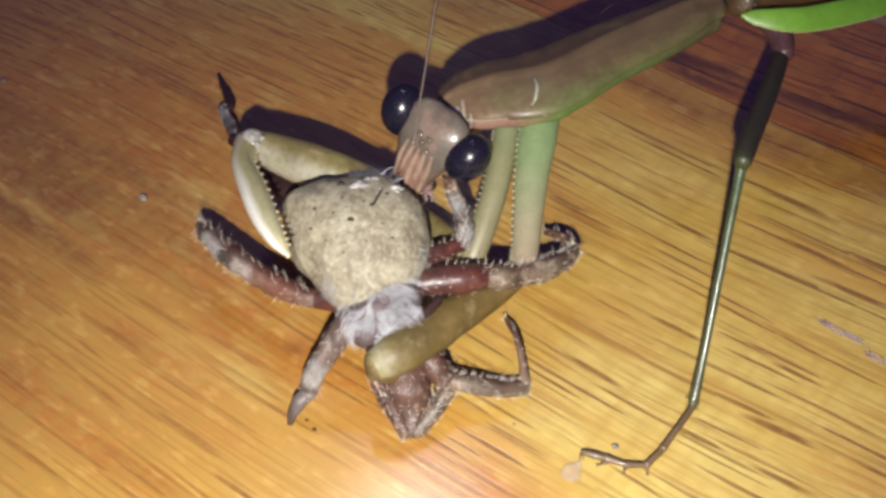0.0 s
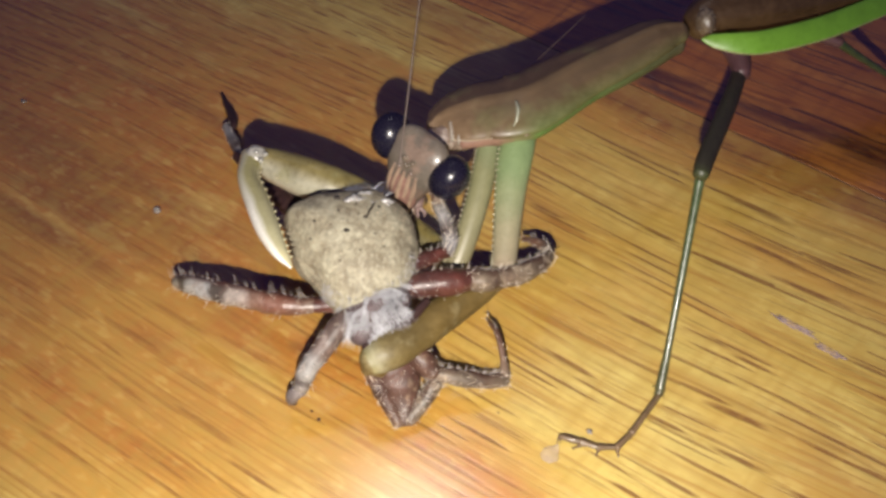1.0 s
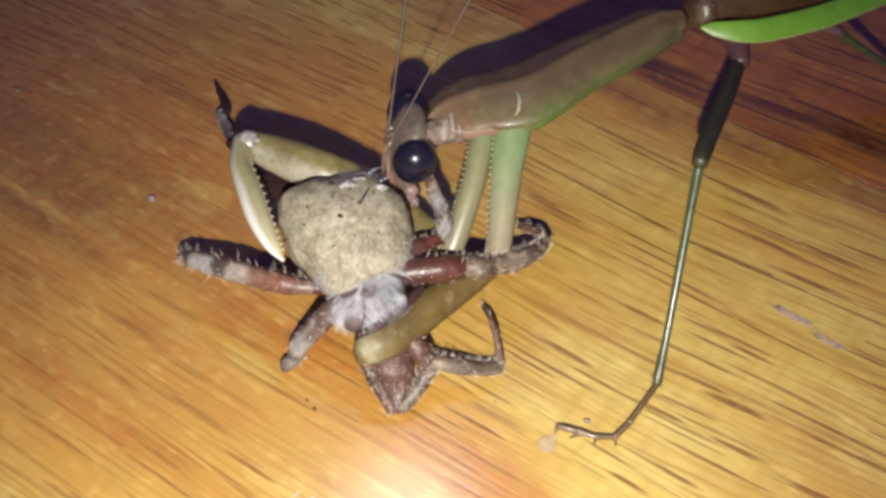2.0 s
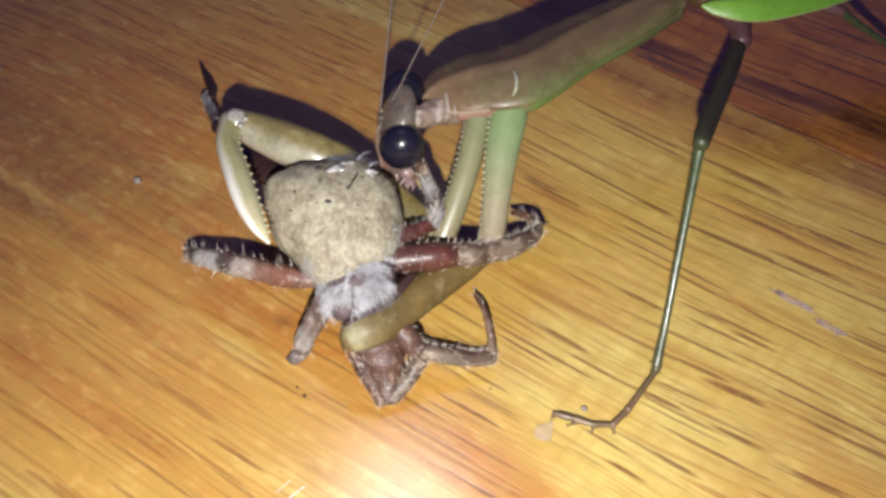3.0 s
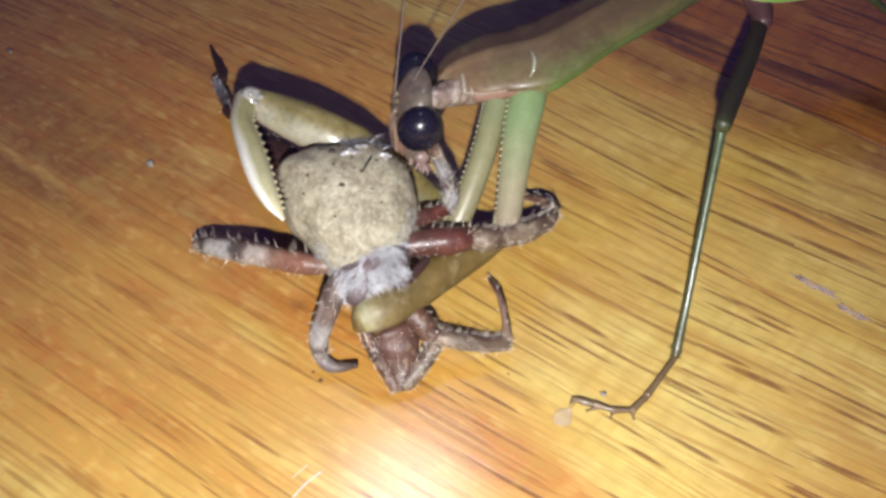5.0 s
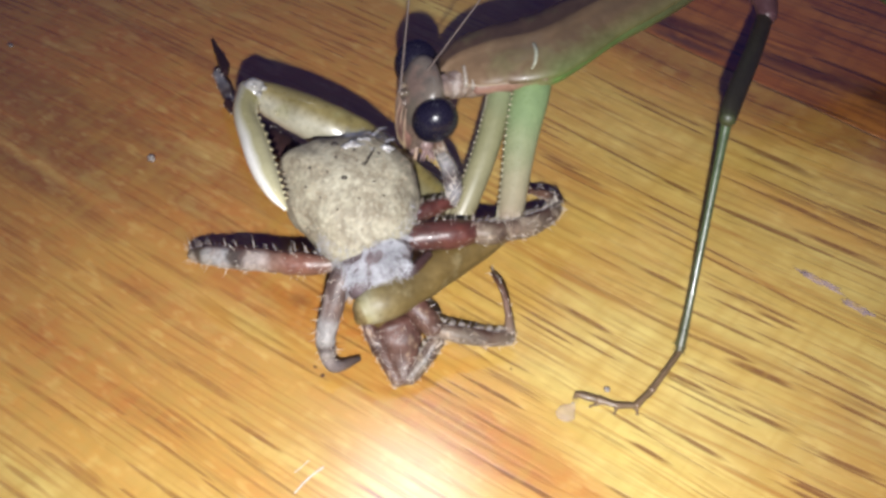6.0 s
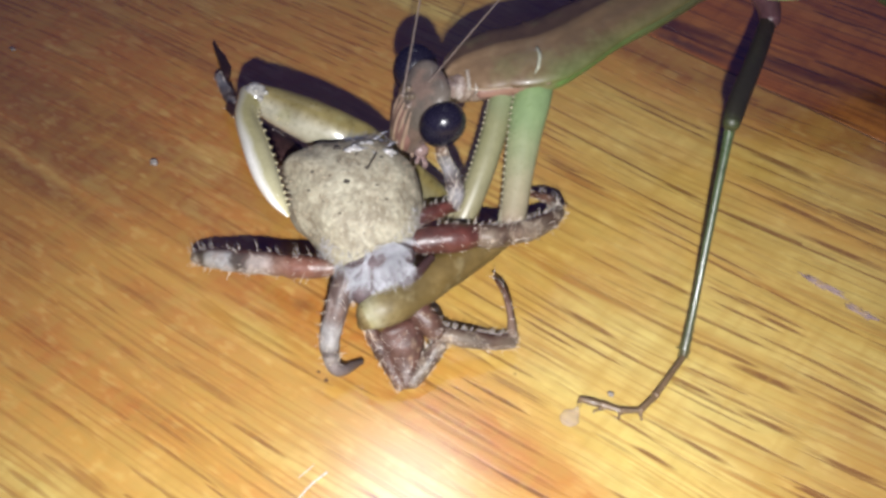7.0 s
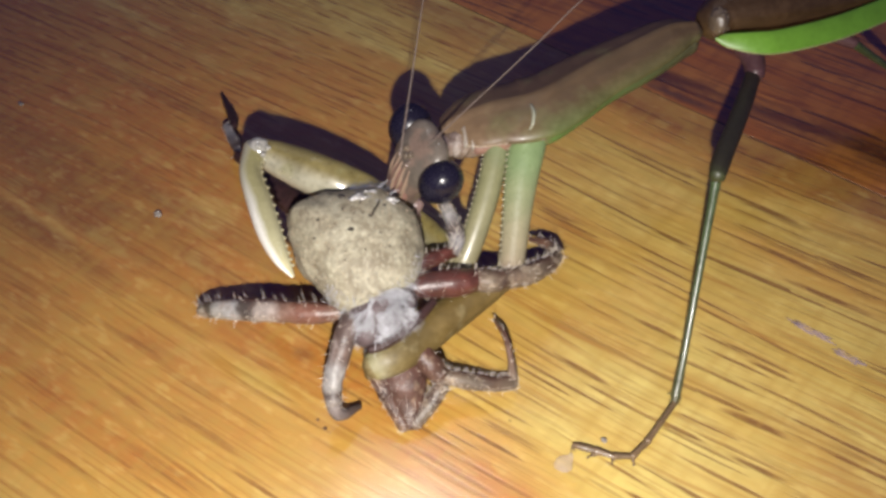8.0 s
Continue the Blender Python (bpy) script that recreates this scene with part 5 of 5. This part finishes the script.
    leg("bent_leg", "bristly brown leg bent on the table, thin end raised",
        [(maroon_dull, [(-2.84, -9.77, 4.20, 0.95, 0.9), (-2.03, -10.43, 3.60, 0.9, 0.85), (-1.38, -11.00, 3.00, 0.75, 0.7)], 14),
         (grey_leg, [(-1.70, -10.81, 3.00, 0.62, 0.6), (0.34, -10.99, 2.40, 0.66, 0.62), (2.41, -10.86, 1.70, 0.64, 0.6), (4.10, -10.47, 1.20, 0.52, 0.5)], 80),
         (thin_leg, [(4.15, -10.33, 1.30, 0.42, 0.42), (4.05, -8.89, 2.00, 0.27, 0.27), (3.66, -7.24, 2.60, 0.22, 0.22), (2.87, -5.37, 2.40, 0.14, 0.14)], 12)], 0.55, None, 6)
    leg("folded_leg", "maroon leg folded to a knee on the table, fringed with hairs",
        [(maroon_dull, [(-6.09, -11.35, 4.20, 0.5, 0.5), (-5.48, -12.08, 3.00, 0.62, 0.6), (-4.70, -12.97, 1.80, 0.6, 0.55), (-3.97, -14.00, 0.80, 0.5, 0.5)], 60),
         (maroon_dull, [(-4.12, -10.93, 3.60, 1.5, 0.8), (-3.81, -11.81, 2.60, 1.55, 0.75), (-3.66, -12.78, 1.50, 1.05, 0.65), (-3.53, -13.88, 0.75, 0.6, 0.5)], 40),
         (grey_leg, [(-3.25, -13.82, 0.80, 0.5, 0.5), (-2.20, -12.54, 1.50, 0.7, 0.6), (-1.22, -11.44, 2.20, 0.62, 0.6)], 60)], 0.6, None, 7)
    leg("trailing_leg", "thin dark leg reaching past the mantis's elbow, its shadow modelled as the tip",
        [(dark_maroon, [(-11.97, 2.45, 6.60, 1.2, 1.1), (-13.62, 4.25, 6.30, 1.15, 1.0), (-15.37, 6.66, 5.60, 0.85, 0.8), (-17.40, 9.14, 4.80, 0.5, 0.5), (-19.26, 11.84, 4.00, 0.42, 0.42)], 10),
         (fuzzy_leg, [(-18.90, 11.60, 3.60, 0.40, 0.40), (-19.40, 13.20, 3.10, 0.44, 0.44), (-20.40, 15.62, 2.60, 0.52, 0.50), (-21.45, 18.00, 2.10, 0.40, 0.40)], 16),
         # dark end piece modelled where the pale part's shadow falls on the table
         (dark_maroon, [(-21.20, 17.60, 2.00, 0.36, 0.36), (-20.94, 18.75, 1.80, 0.44, 0.42), (-21.75, 21.20, 1.20, 0.42, 0.38), (-22.50, 23.00, 0.80, 0.3, 0.28), (-23.31, 25.08, 0.40, 0.14, 0.14)], 0)], 0.4, None, 8)
    return s, waving, pawing, foot


spider, waving_leg, pawing_leg, pawing_foot = build_spider()

# ---- small things on the table ----
pale_crumb = skin("pale_crumb", [(0.0, (0.42, 0.38, 0.34)), (1.0, (0.34, 0.29, 0.25))], rough=0.4, coat=0.3)


def film_material(name, tint, cover, rough, least=0.0):
    """A thin see-through stain with worn gaps."""
    m = Nodes(name, rough=rough, coat=0.3)
    c = m.coords()
    m.colour(m.mix(m.ramp(m.noise(c, 900, 3.0), [(0.35, 0.0), (0.65, 1.0)]), tint, tuple(0.7 * t for t in tint)))
    m.put(m.bsdf, "Alpha", m.ramp(m.noise(c, 1100, 4.0), [(0.32, least), (0.52, cover)]))
    return m.mat


amber = film_material("pale_dried_drop", (0.62, 0.54, 0.47), 0.34, 0.12, 0.22)
mauve = film_material("mauve_smear", (0.56, 0.42, 0.44), 0.36, 0.5)


def crumb(name, p, sx, sy, sz, mat, words, kind_word, seed, ragged=0.45):
    g = Geo()
    off = Vector((seed * 3.7, 0, 0))
    g.ball((p[0], p[1], sz * 0.72), sx, sy, sz, turn=Matrix.Rotation(math.radians(GRAIN), 3, "Z"), seg=40, rows=10, warp=lambda d: 1 + ragged * (noise.noise(d * 1.9 + off) + 0.5 * noise.noise(d * 5.0 + off)))
    return single(name, g, mat, (p[0], p[1], 0), words, kind_word)


crumb("crumb", (-26.21, 9.17, 0.00), 0.35, 0.3, 0.28, pale_crumb, "tiny pale crumb lying on the table", "crumb", 1)
crumb("crumb", (10.97, -14.09, 0.00), 0.22, 0.18, 0.15, pale_crumb, "tiny pale crumb by the mantis's foot", "crumb", 2)
single("dried_drop", tube([(8.50, -15.16, 0.08, 0.08, 0.07), (8.36, -15.47, 0.06, 0.3, 0.12), (8.00, -15.87, 0.05, 0.62, 0.17), (7.69, -16.27, 0.04, 0.62, 0.13), (7.52, -16.53, 0.02, 0.3, 0.05)], seg=18, n=5, rough=0.12, freq=1.6), amber, (8.00, -15.87, 0.0),
       "pale translucent dried drop at the mantis's foot", "drop")
crumb("paint_smear", (28.42, -4.07, 0.00), 1.6, 0.3, 0.03, mauve, "thin mauve smear of paint on the table", "smear", 4, 0.9)
crumb("paint_smear", (30.91, -6.77, 0.00), 1.0, 0.3, 0.03, mauve, "thin mauve smear of paint on the table", "smear", 5, 0.9)


dirt = skin("dark_dirt", [(0.0, (0.17, 0.06, 0.03)), (1.0, (0.11, 0.045, 0.02))], rough=0.7)
crumb("crumb", (-43.02, 24.81, 0.00), 0.35, 0.2, 0.12, pale_crumb, "tiny pale crumb lying on the table", "crumb", 6)
for at, size, seed in (((-10.14, -12.17, 0.0), 0.10, 7), ((-9.54, -12.90, 0.0), 0.13, 8), ((4.20, -12.35, 0.0), 0.07, 9)):
    crumb("dirt_speck", at, size * 1.2, size, 0.06, dirt, "tiny dark speck of dirt on the table", "speck", seed)
# near-white colour paints the glint of the scratches
scratched = skin("scratch_glint_white", [(0.0, (0.95, 0.92, 0.88)), (1.0, (0.95, 0.92, 0.88))], rough=0.5)


def scratch(points, width):
    g = tube([(*p, width, 0.012) for p in points], seg=6, n=4)
    return single("scratch", g, scratched, points[0], "fine pale scratch in the table's varnish", "scratch")


scratch([(-10.64, -22.08, 0.00), (-9.90, -21.09, 0.00), (-8.90, -20.17, 0.00)], 0.06)
scratch([(-10.79, -20.59, 0.00), (-10.37, -20.17, 0.00), (-9.88, -19.66, 0.00)], 0.03)


# ---- movement ----
def motions():
    walk(spider, [(t, pose(*p)) for t, p in (
        (0.0, (-0.00724, 0.00267, 0.0, 0.0, 0.0, 0.0)),
        (0.5, (-0.00734, 0.00267, 0.0, 0.0, 0.0, 0.0)),
        (1.0, (-0.00744, 0.00267, 0.0, 0.0, 0.0, 0.0)),
        (1.5, (-0.00754, 0.00292, 0.0, 0.0, 0.0, 0.0)),
        (3.0, (-0.00784, 0.00247, 0.0, 0.0, 0.0, 0.0)),
        (3.5, (-0.00794, 0.00242, 0.0, 0.0, 0.0, 0.0)),
        (4.0, (-0.00794, 0.00252, 0.0, 0.0, 0.0, 0.0)),
        (4.5, (-0.00804, 0.00237, 0.0, 0.0, 0.0, 0.0)),
        (6.0, (-0.00804, 0.00247, 0.0, 0.0, 0.0, 0.0)),
        (6.5, (-0.00796, 0.00272, 0.0, 0.0, 0.0, 0.0)),
        (7.0, (-0.00812, 0.00257, 0.0, 0.0, 0.0, 0.0)),
        (7.5, (-0.00784, 0.00252, 0.0, 0.0, 0.0, 0.0)),
        (8.0, (-0.00769, 0.00307, 0.0, 0.0, 0.0, 0.0)),
    )])
    walk(waving_leg, [(t, pose(*p)) for t, p in (
        (0, (-0.00239, -0.00846, 0.00555, 24.52, 3.58, -21.18)),
        (0.5, (-0.00299, -0.00801, 0.00565, 22.51, 4.73, -18.96)),
        (0.8, (-0.00144, -0.00881, 0.00593, 8.07, 2.87, -13.91)),
        (1, (-0.0025, -0.00898, 0.00576, 7.9, 4.94, -2.87)),
        (1.2, (-0.00312, -0.00847, 0.00569, 16.73, 5.01, -9.02)),
        (1.5, (-0.00181, -0.00909, 0.00594, 1.23, 4.11, -0.36)),
        (1.7, (-0.00204, -0.00865, 0.00602, -1.7, 5.15, -5.66)),
        (2.8, (-0.00204, -0.00882, 0.00578, 11.67, 3.87, -10.58)),
        (3, (-0.00045, -0.00927, 0.00616, -0.14, 1.11, -9.53)),
        (3.5, (-0.00047, -0.00932, 0.00617, 2.87, 0.25, -7.33)),
        (3.8, (-0.00082, -0.0091, 0.00636, -17.43, 3.12, 4.58)),
        (4.2, (-0.00043, -0.00916, 0.00639, -17.99, 2.55, -3.58)),
        (4.3, (-0.00026, -0.00936, 0.00626, -8.92, 1.6, -4.87)),
        (4.5, (-0.00074, -0.00915, 0.00633, -16.97, 3.15, 4.3)),
        (4.7, (-0.00027, -0.00924, 0.00629, -9.49, 1.77, -8.41)),
        (5.8, (-0.0003, -0.00964, 0.00608, 2.87, 0.21, -0.62)),
        (6.5, (-0.00015, -0.00966, 0.00613, 1.35, -0.04, -0.15)),
        (7, (-0.00023, -0.00963, 0.00611, 3.05, -0.15, -0.41)),
        (7.5, (-0.00046, -0.00961, 0.00604, 2.13, 0.83, 0.06)),
        (8, (-0.00026, -0.00969, 0.00611, -3.1, 1.04, 1.19)),
    )])
    walk(pawing_leg, [(t, pose(*p)) for t, p in (
        (0, (0.00039, -0.01047, 0.0069, 21.12, 19.57, -1.44)),
        (0.5, (0.00039, -0.01047, 0.0069, 16.01, 16.14, -10.18)),
        (0.8, (0.00039, -0.01047, 0.0069, 35, 41.87, -0.1)),
        (1, (0.00039, -0.01047, 0.0069, 3.7, 21.76, -10.32)),
        (1.2, (0.00039, -0.01047, 0.0069, 16.39, 22.17, -2.26)),
        (1.5, (0.00039, -0.01047, 0.0069, 32.08, 40.63, -1.78)),
        (1.7, (0.00039, -0.01047, 0.0069, 22.32, 31.07, -20.35)),
        (2.8, (0.00039, -0.01047, 0.0069, 30.15, 7.6, -6.52)),
        (3, (0.00039, -0.01047, 0.0069, 41.42, 12.26, 2.82)),
        (3.1, (0.00039, -0.01047, 0.0069, 48.41, 28.78, -0.25)),
        (3.4, (0.00039, -0.01047, 0.0069, 44.2, 24.84, 2.17)),
        (3.5, (0.00039, -0.01047, 0.0069, 37.13, 16.01, 5.67)),
        (3.8, (0.00039, -0.01047, 0.0069, 34.57, 3.16, -9.67)),
        (4, (0.00039, -0.01047, 0.0069, 33.6, 3.58, -11.21)),
        (4.2, (0.00039, -0.01047, 0.0069, 46.27, 27.5, 3.34)),
        (4.3, (0.00039, -0.01047, 0.0069, 47.43, 26.53, 3.22)),
        (4.5, (0.00039, -0.01047, 0.0069, 41.09, 12.14, -1.35)),
        (4.7, (0.00039, -0.01047, 0.0069, 28.08, 3.87, -12.58)),
        (5.8, (0.00039, -0.01047, 0.0069, 9.1, -5.2, -9.31)),
        (6.5, (0.00039, -0.01047, 0.0069, -0.55, -3.14, -2.86)),
        (7, (0.00039, -0.01047, 0.0069, 5.15, -3.31, -4)),
        (7.5, (0.00039, -0.01047, 0.0069, 6.59, -2.8, -6.38)),
        (8, (0.00039, -0.01047, 0.0069, -4.56, -2.21, -3.23)),
    )])
    walk(pawing_foot, [(t, pose(*p)) for t, p in (
        (0, (-0.00108, -0.00535, -0.0041, -82.39, 16.84, -58.9)),
        (0.5, (-0.00108, -0.00535, -0.0041, -37.36, 49.33, -34.52)),
        (0.8, (-0.00108, -0.00535, -0.0041, -64.79, 45.78, -50.72)),
        (1, (-0.00108, -0.00535, -0.0041, -26.61, 42.73, -21.49)),
        (1.2, (-0.00108, -0.00535, -0.0041, -49.76, 41.26, -35.64)),
        (1.5, (-0.00108, -0.00535, -0.0041, -84.29, 40.21, -60.06)),
        (1.7, (-0.00108, -0.00535, -0.0041, -61.5, 37.27, -40.5)),
        (2.8, (-0.00108, -0.00535, -0.0041, -43.68, 43.3, -28.61)),
        (3, (-0.00108, -0.00535, -0.0041, -75.75, 55.4, -54.44)),
        (3.1, (-0.00108, -0.00535, -0.0041, -119.87, 49.86, -89.21)),
        (3.4, (-0.00108, -0.00535, -0.0041, -101.79, 49.67, -69.29)),
        (3.5, (-0.00108, -0.00535, -0.0041, -145.07, 13.49, -74.51)),
        (3.65, (-0.00108, -0.00535, -0.0041, -74.9, -19.74, -42.68)),
        (3.8, (-0.00108, -0.00535, -0.0041, 20.94, -57.13, -78.3)),
        (4, (-0.00108, -0.00535, -0.0041, 19.92, -56.58, -75.99)),
        (4.1, (-0.00108, -0.00535, -0.0041, 62.33, -48.82, -151.25)),
        (4.2, (-0.00108, -0.00535, -0.0041, 69.91, -23.14, 163.28)),
        (4.3, (-0.00108, -0.00535, -0.0041, 68.69, -21.72, 158.69)),
        (4.5, (-0.00108, -0.00535, -0.0041, 87.65, -47.05, 169.75)),
        (4.6, (-0.00108, -0.00535, -0.0041, 69.28, -59.48, -137.81)),
        (4.7, (-0.00108, -0.00535, -0.0041, 38.39, -56.53, -73.84)),
        (5.25, (-0.00108, -0.00535, -0.0041, 2.76, -30.93, -25.42)),
        (5.8, (-0.00108, -0.00535, -0.0041, -3.5, 4.15, -1.15)),
        (6.5, (-0.00108, -0.00535, -0.0041, -0.05, 1.19, 0.69)),
        (7, (-0.00108, -0.00535, -0.0041, -1.11, 2.6, 0.43)),
        (7.5, (-0.00108, -0.00535, -0.0041, 1.03, 8.86, 6.3)),
        (8, (-0.00108, -0.00535, -0.0041, 2.95, 6.76, 7.24)),
    )])
    walk(near_leg, [(t, pose(*p)) for t, p in (
        (0.0, (-0.02222, -0.03073, 0.0056, -4.45, -0.89, 2.34)),
        (0.5, (-0.02232, -0.03073, 0.0056, -2.25, -1.68, 2.31)),
        (1.0, (-0.02242, -0.03073, 0.0056, -2.47, -0.95, 1.7)),
        (1.5, (-0.02252, -0.03048, 0.0056, 0.96, -1.98, 1.48)),
        (3.0, (-0.02282, -0.03093, 0.0056, 0.49, -0.74, 0.52)),
        (3.5, (-0.02292, -0.03098, 0.0056, 0.49, -0.49, 0.29)),
        (4.0, (-0.02292, -0.03088, 0.0056, 0.74, -0.49, 0.21)),
        (4.5, (-0.02302, -0.03103, 0.0056, 0.0, 0.0, 0.0)),
        (6.0, (-0.02302, -0.03093, 0.0056, -1.48, 0.98, -0.45)),
        (6.5, (-0.02294, -0.03068, 0.0056, 0.24, 0.35, -0.39)),
        (7.0, (-0.0231, -0.03083, 0.0056, -0.74, 0.64, -0.36)),
        (7.5, (-0.02282, -0.03088, 0.0056, 0.24, -0.49, 0.37)),
        (8.0, (-0.02267, -0.03033, 0.0056, 3.44, -1.23, 0.0)),
    )])
    walk(far_leg, [(t, pose(*p)) for t, p in (
        (0.0, (-0.02613, -0.02983, 0.0047, -4.45, -0.89, 2.34)),
        (0.5, (-0.02623, -0.02983, 0.0047, -2.25, -1.68, 2.31)),
        (1.0, (-0.02633, -0.02983, 0.0047, -2.47, -0.95, 1.7)),
        (1.5, (-0.02643, -0.02958, 0.0047, 0.96, -1.98, 1.48)),
        (3.0, (-0.02673, -0.03003, 0.0047, 0.49, -0.74, 0.52)),
        (3.5, (-0.02683, -0.03008, 0.0047, 0.49, -0.49, 0.29)),
        (4.0, (-0.02683, -0.02998, 0.0047, 0.74, -0.49, 0.21)),
        (4.5, (-0.02693, -0.03013, 0.0047, 0.0, 0.0, 0.0)),
        (6.0, (-0.02693, -0.03003, 0.0047, -1.48, 0.98, -0.45)),
        (6.5, (-0.02685, -0.02978, 0.0047, 0.24, 0.35, -0.39)),
        (7.0, (-0.02701, -0.02993, 0.0047, -0.74, 0.64, -0.36)),
        (7.5, (-0.02673, -0.02998, 0.0047, 0.24, -0.49, 0.37)),
        (8.0, (-0.02658, -0.02943, 0.0047, 3.44, -1.23, 0.0)),
    )])
    walk(thorax, [(t, pose(*p)) for t, p in (
        (0.0, (-0.00725, -0.01214, 0.014, 0.38, -0.18, -2.65)),
        (0.5, (-0.00725, -0.01214, 0.014, 0.24, -0.11, -1.7)),
        (1.0, (-0.00725, -0.01214, 0.014, 0.25, -0.12, -1.77)),
        (1.5, (-0.00725, -0.01214, 0.014, 0.11, -0.03, -0.89)),
        (3.0, (-0.00725, -0.01214, 0.014, 0.0, -0.02, 0.08)),
        (3.5, (-0.00725, -0.01214, 0.014, -0.02, 0.0, 0.15)),
        (4.0, (-0.00725, -0.01214, 0.014, 0.0, 0.0, 0.0)),
        (4.5, (-0.00725, -0.01214, 0.014, 0.0, 0.0, 0.0)),
        (6.0, (-0.00725, -0.01214, 0.014, 0.13, -0.06, -0.88)),
        (6.5, (-0.00725, -0.01214, 0.014, 0.09, -0.05, -0.66)),
        (7.0, (-0.00725, -0.01214, 0.014, 0.11, -0.01, -0.96)),
        (7.5, (-0.00725, -0.01214, 0.014, 0.03, -0.03, -0.15)),
        (8.0, (-0.00725, -0.01214, 0.014, 0.0, -0.03, 0.15)),
    )])
    walk(head, [(t, pose(*p)) for t, p in (
        (0, (-0.02893, -0.02316, 0.01032, 77.26, 15.07, -35.82)),
        (0.5, (-0.02918, -0.02352, 0.01006, 87.13, 16.66, -36.52)),
        (1, (-0.02920, -0.02361, 0.01015, 80.9, 11.61, -38.11)),
        (1.5, (-0.02946, -0.02324, 0.01048, 76.05, -2.23, -73.96)),
        (3, (-0.02960, -0.02301, 0.01010, 87.39, 1.24, -89.47)),
        (3.5, (-0.02971, -0.02299, 0.01006, 89.76, 1.84, -90.63)),
        (4, (-0.02969, -0.02293, 0.01013, 89.49, 1.68, -89.82)),
        (4.5, (-0.02983, -0.02307, 0.00999, 87.62, -0.73, -89.9)),
        (6, (-0.02942, -0.02282, 0.01029, 83.89, 5.06, -75.63)),
        (6.5, (-0.02973, -0.02278, 0.01058, 78.46, 3.82, -79.54)),
        (7, (-0.02960, -0.02317, 0.01057, 75.34, 5.39, -69.48)),
        (7.5, (-0.02978, -0.02398, 0.01006, 82.9, 18.05, -46.75)),
        (8, (-0.02955, -0.02372, 0.01065, 73.45, 7.49, -66.05)),
    )])
    walk(feelers[0], [(t, pose(*p)) for t, p in (
        (0.0, (-0.0006, 0.00075, 0.00174, -21.52, 27.33, 14.57)),
        (0.5, (-0.0006, 0.00075, 0.00174, -31.24, 31.49, 13.12)),
        (1.0, (-0.0006, 0.00075, 0.00174, -24.83, 31.65, 11.16)),
        (1.5, (-0.0006, 0.00075, 0.00174, -16.29, 65.84, 9.36)),
        (3.0, (-0.0006, 0.00075, 0.00174, -46.56, 84.23, -12.66)),
        (3.5, (-0.0006, 0.00075, 0.00174, -74.31, 82.2, -39.22)),
        (4.0, (-0.0006, 0.00075, 0.00174, -66.01, 85.94, -31.06)),
        (4.5, (-0.0006, 0.00075, 0.00174, -49.88, 85.44, -17.32)),
        (6.0, (-0.0006, 0.00075, 0.00174, -25.26, 71.03, 11.91)),
        (6.5, (-0.0006, 0.00075, 0.00174, -14.97, 71.35, 20.16)),
        (7.0, (-0.0006, 0.00075, 0.00174, -16.42, 59.69, 17.47)),
        (7.5, (-0.0006, 0.00075, 0.00174, -29.74, 37.49, 13.78)),
        (8.0, (-0.0006, 0.00075, 0.00174, -10.89, 56.57, 22.08)),
    )])
    walk(feelers[1], [(t, pose(*p)) for t, p in (
        (0.0, (0.0006, 0.00075, 0.00174, -76.07, -2.46, -3.15)),
        (0.5, (0.0006, 0.00075, 0.00174, -76.07, -2.46, -3.15)),
        (1.0, (0.0006, 0.00075, 0.00174, -75.7, -0.29, -0.37)),
        (1.5, (0.0006, 0.00075, 0.00174, -38.84, 49.43, -19.93)),
        (3.0, (0.0006, 0.00075, 0.00174, -65.0, 62.95, -34.2)),
        (3.5, (0.0006, 0.00075, 0.00174, -70.99, 60.74, -38.46)),
        (4.0, (0.0006, 0.00075, 0.00174, -69.72, 58.69, -37.49)),
        (4.5, (0.0006, 0.00075, 0.00174, -67.15, 59.4, -37.62)),
        (6.0, (0.0006, 0.00075, 0.00174, -51.46, 42.86, -21.17)),
        (6.5, (0.0006, 0.00075, 0.00174, -49.39, 41.56, -22.25)),
        (7.0, (0.0006, 0.00075, 0.00174, -39.06, 36.33, -15.39)),
        (7.5, (0.0006, 0.00075, 0.00174, -60.74, -0.48, -0.81)),
        (8.0, (0.0006, 0.00075, 0.00174, -36.83, 28.84, -17.92)),
    )])


motions()
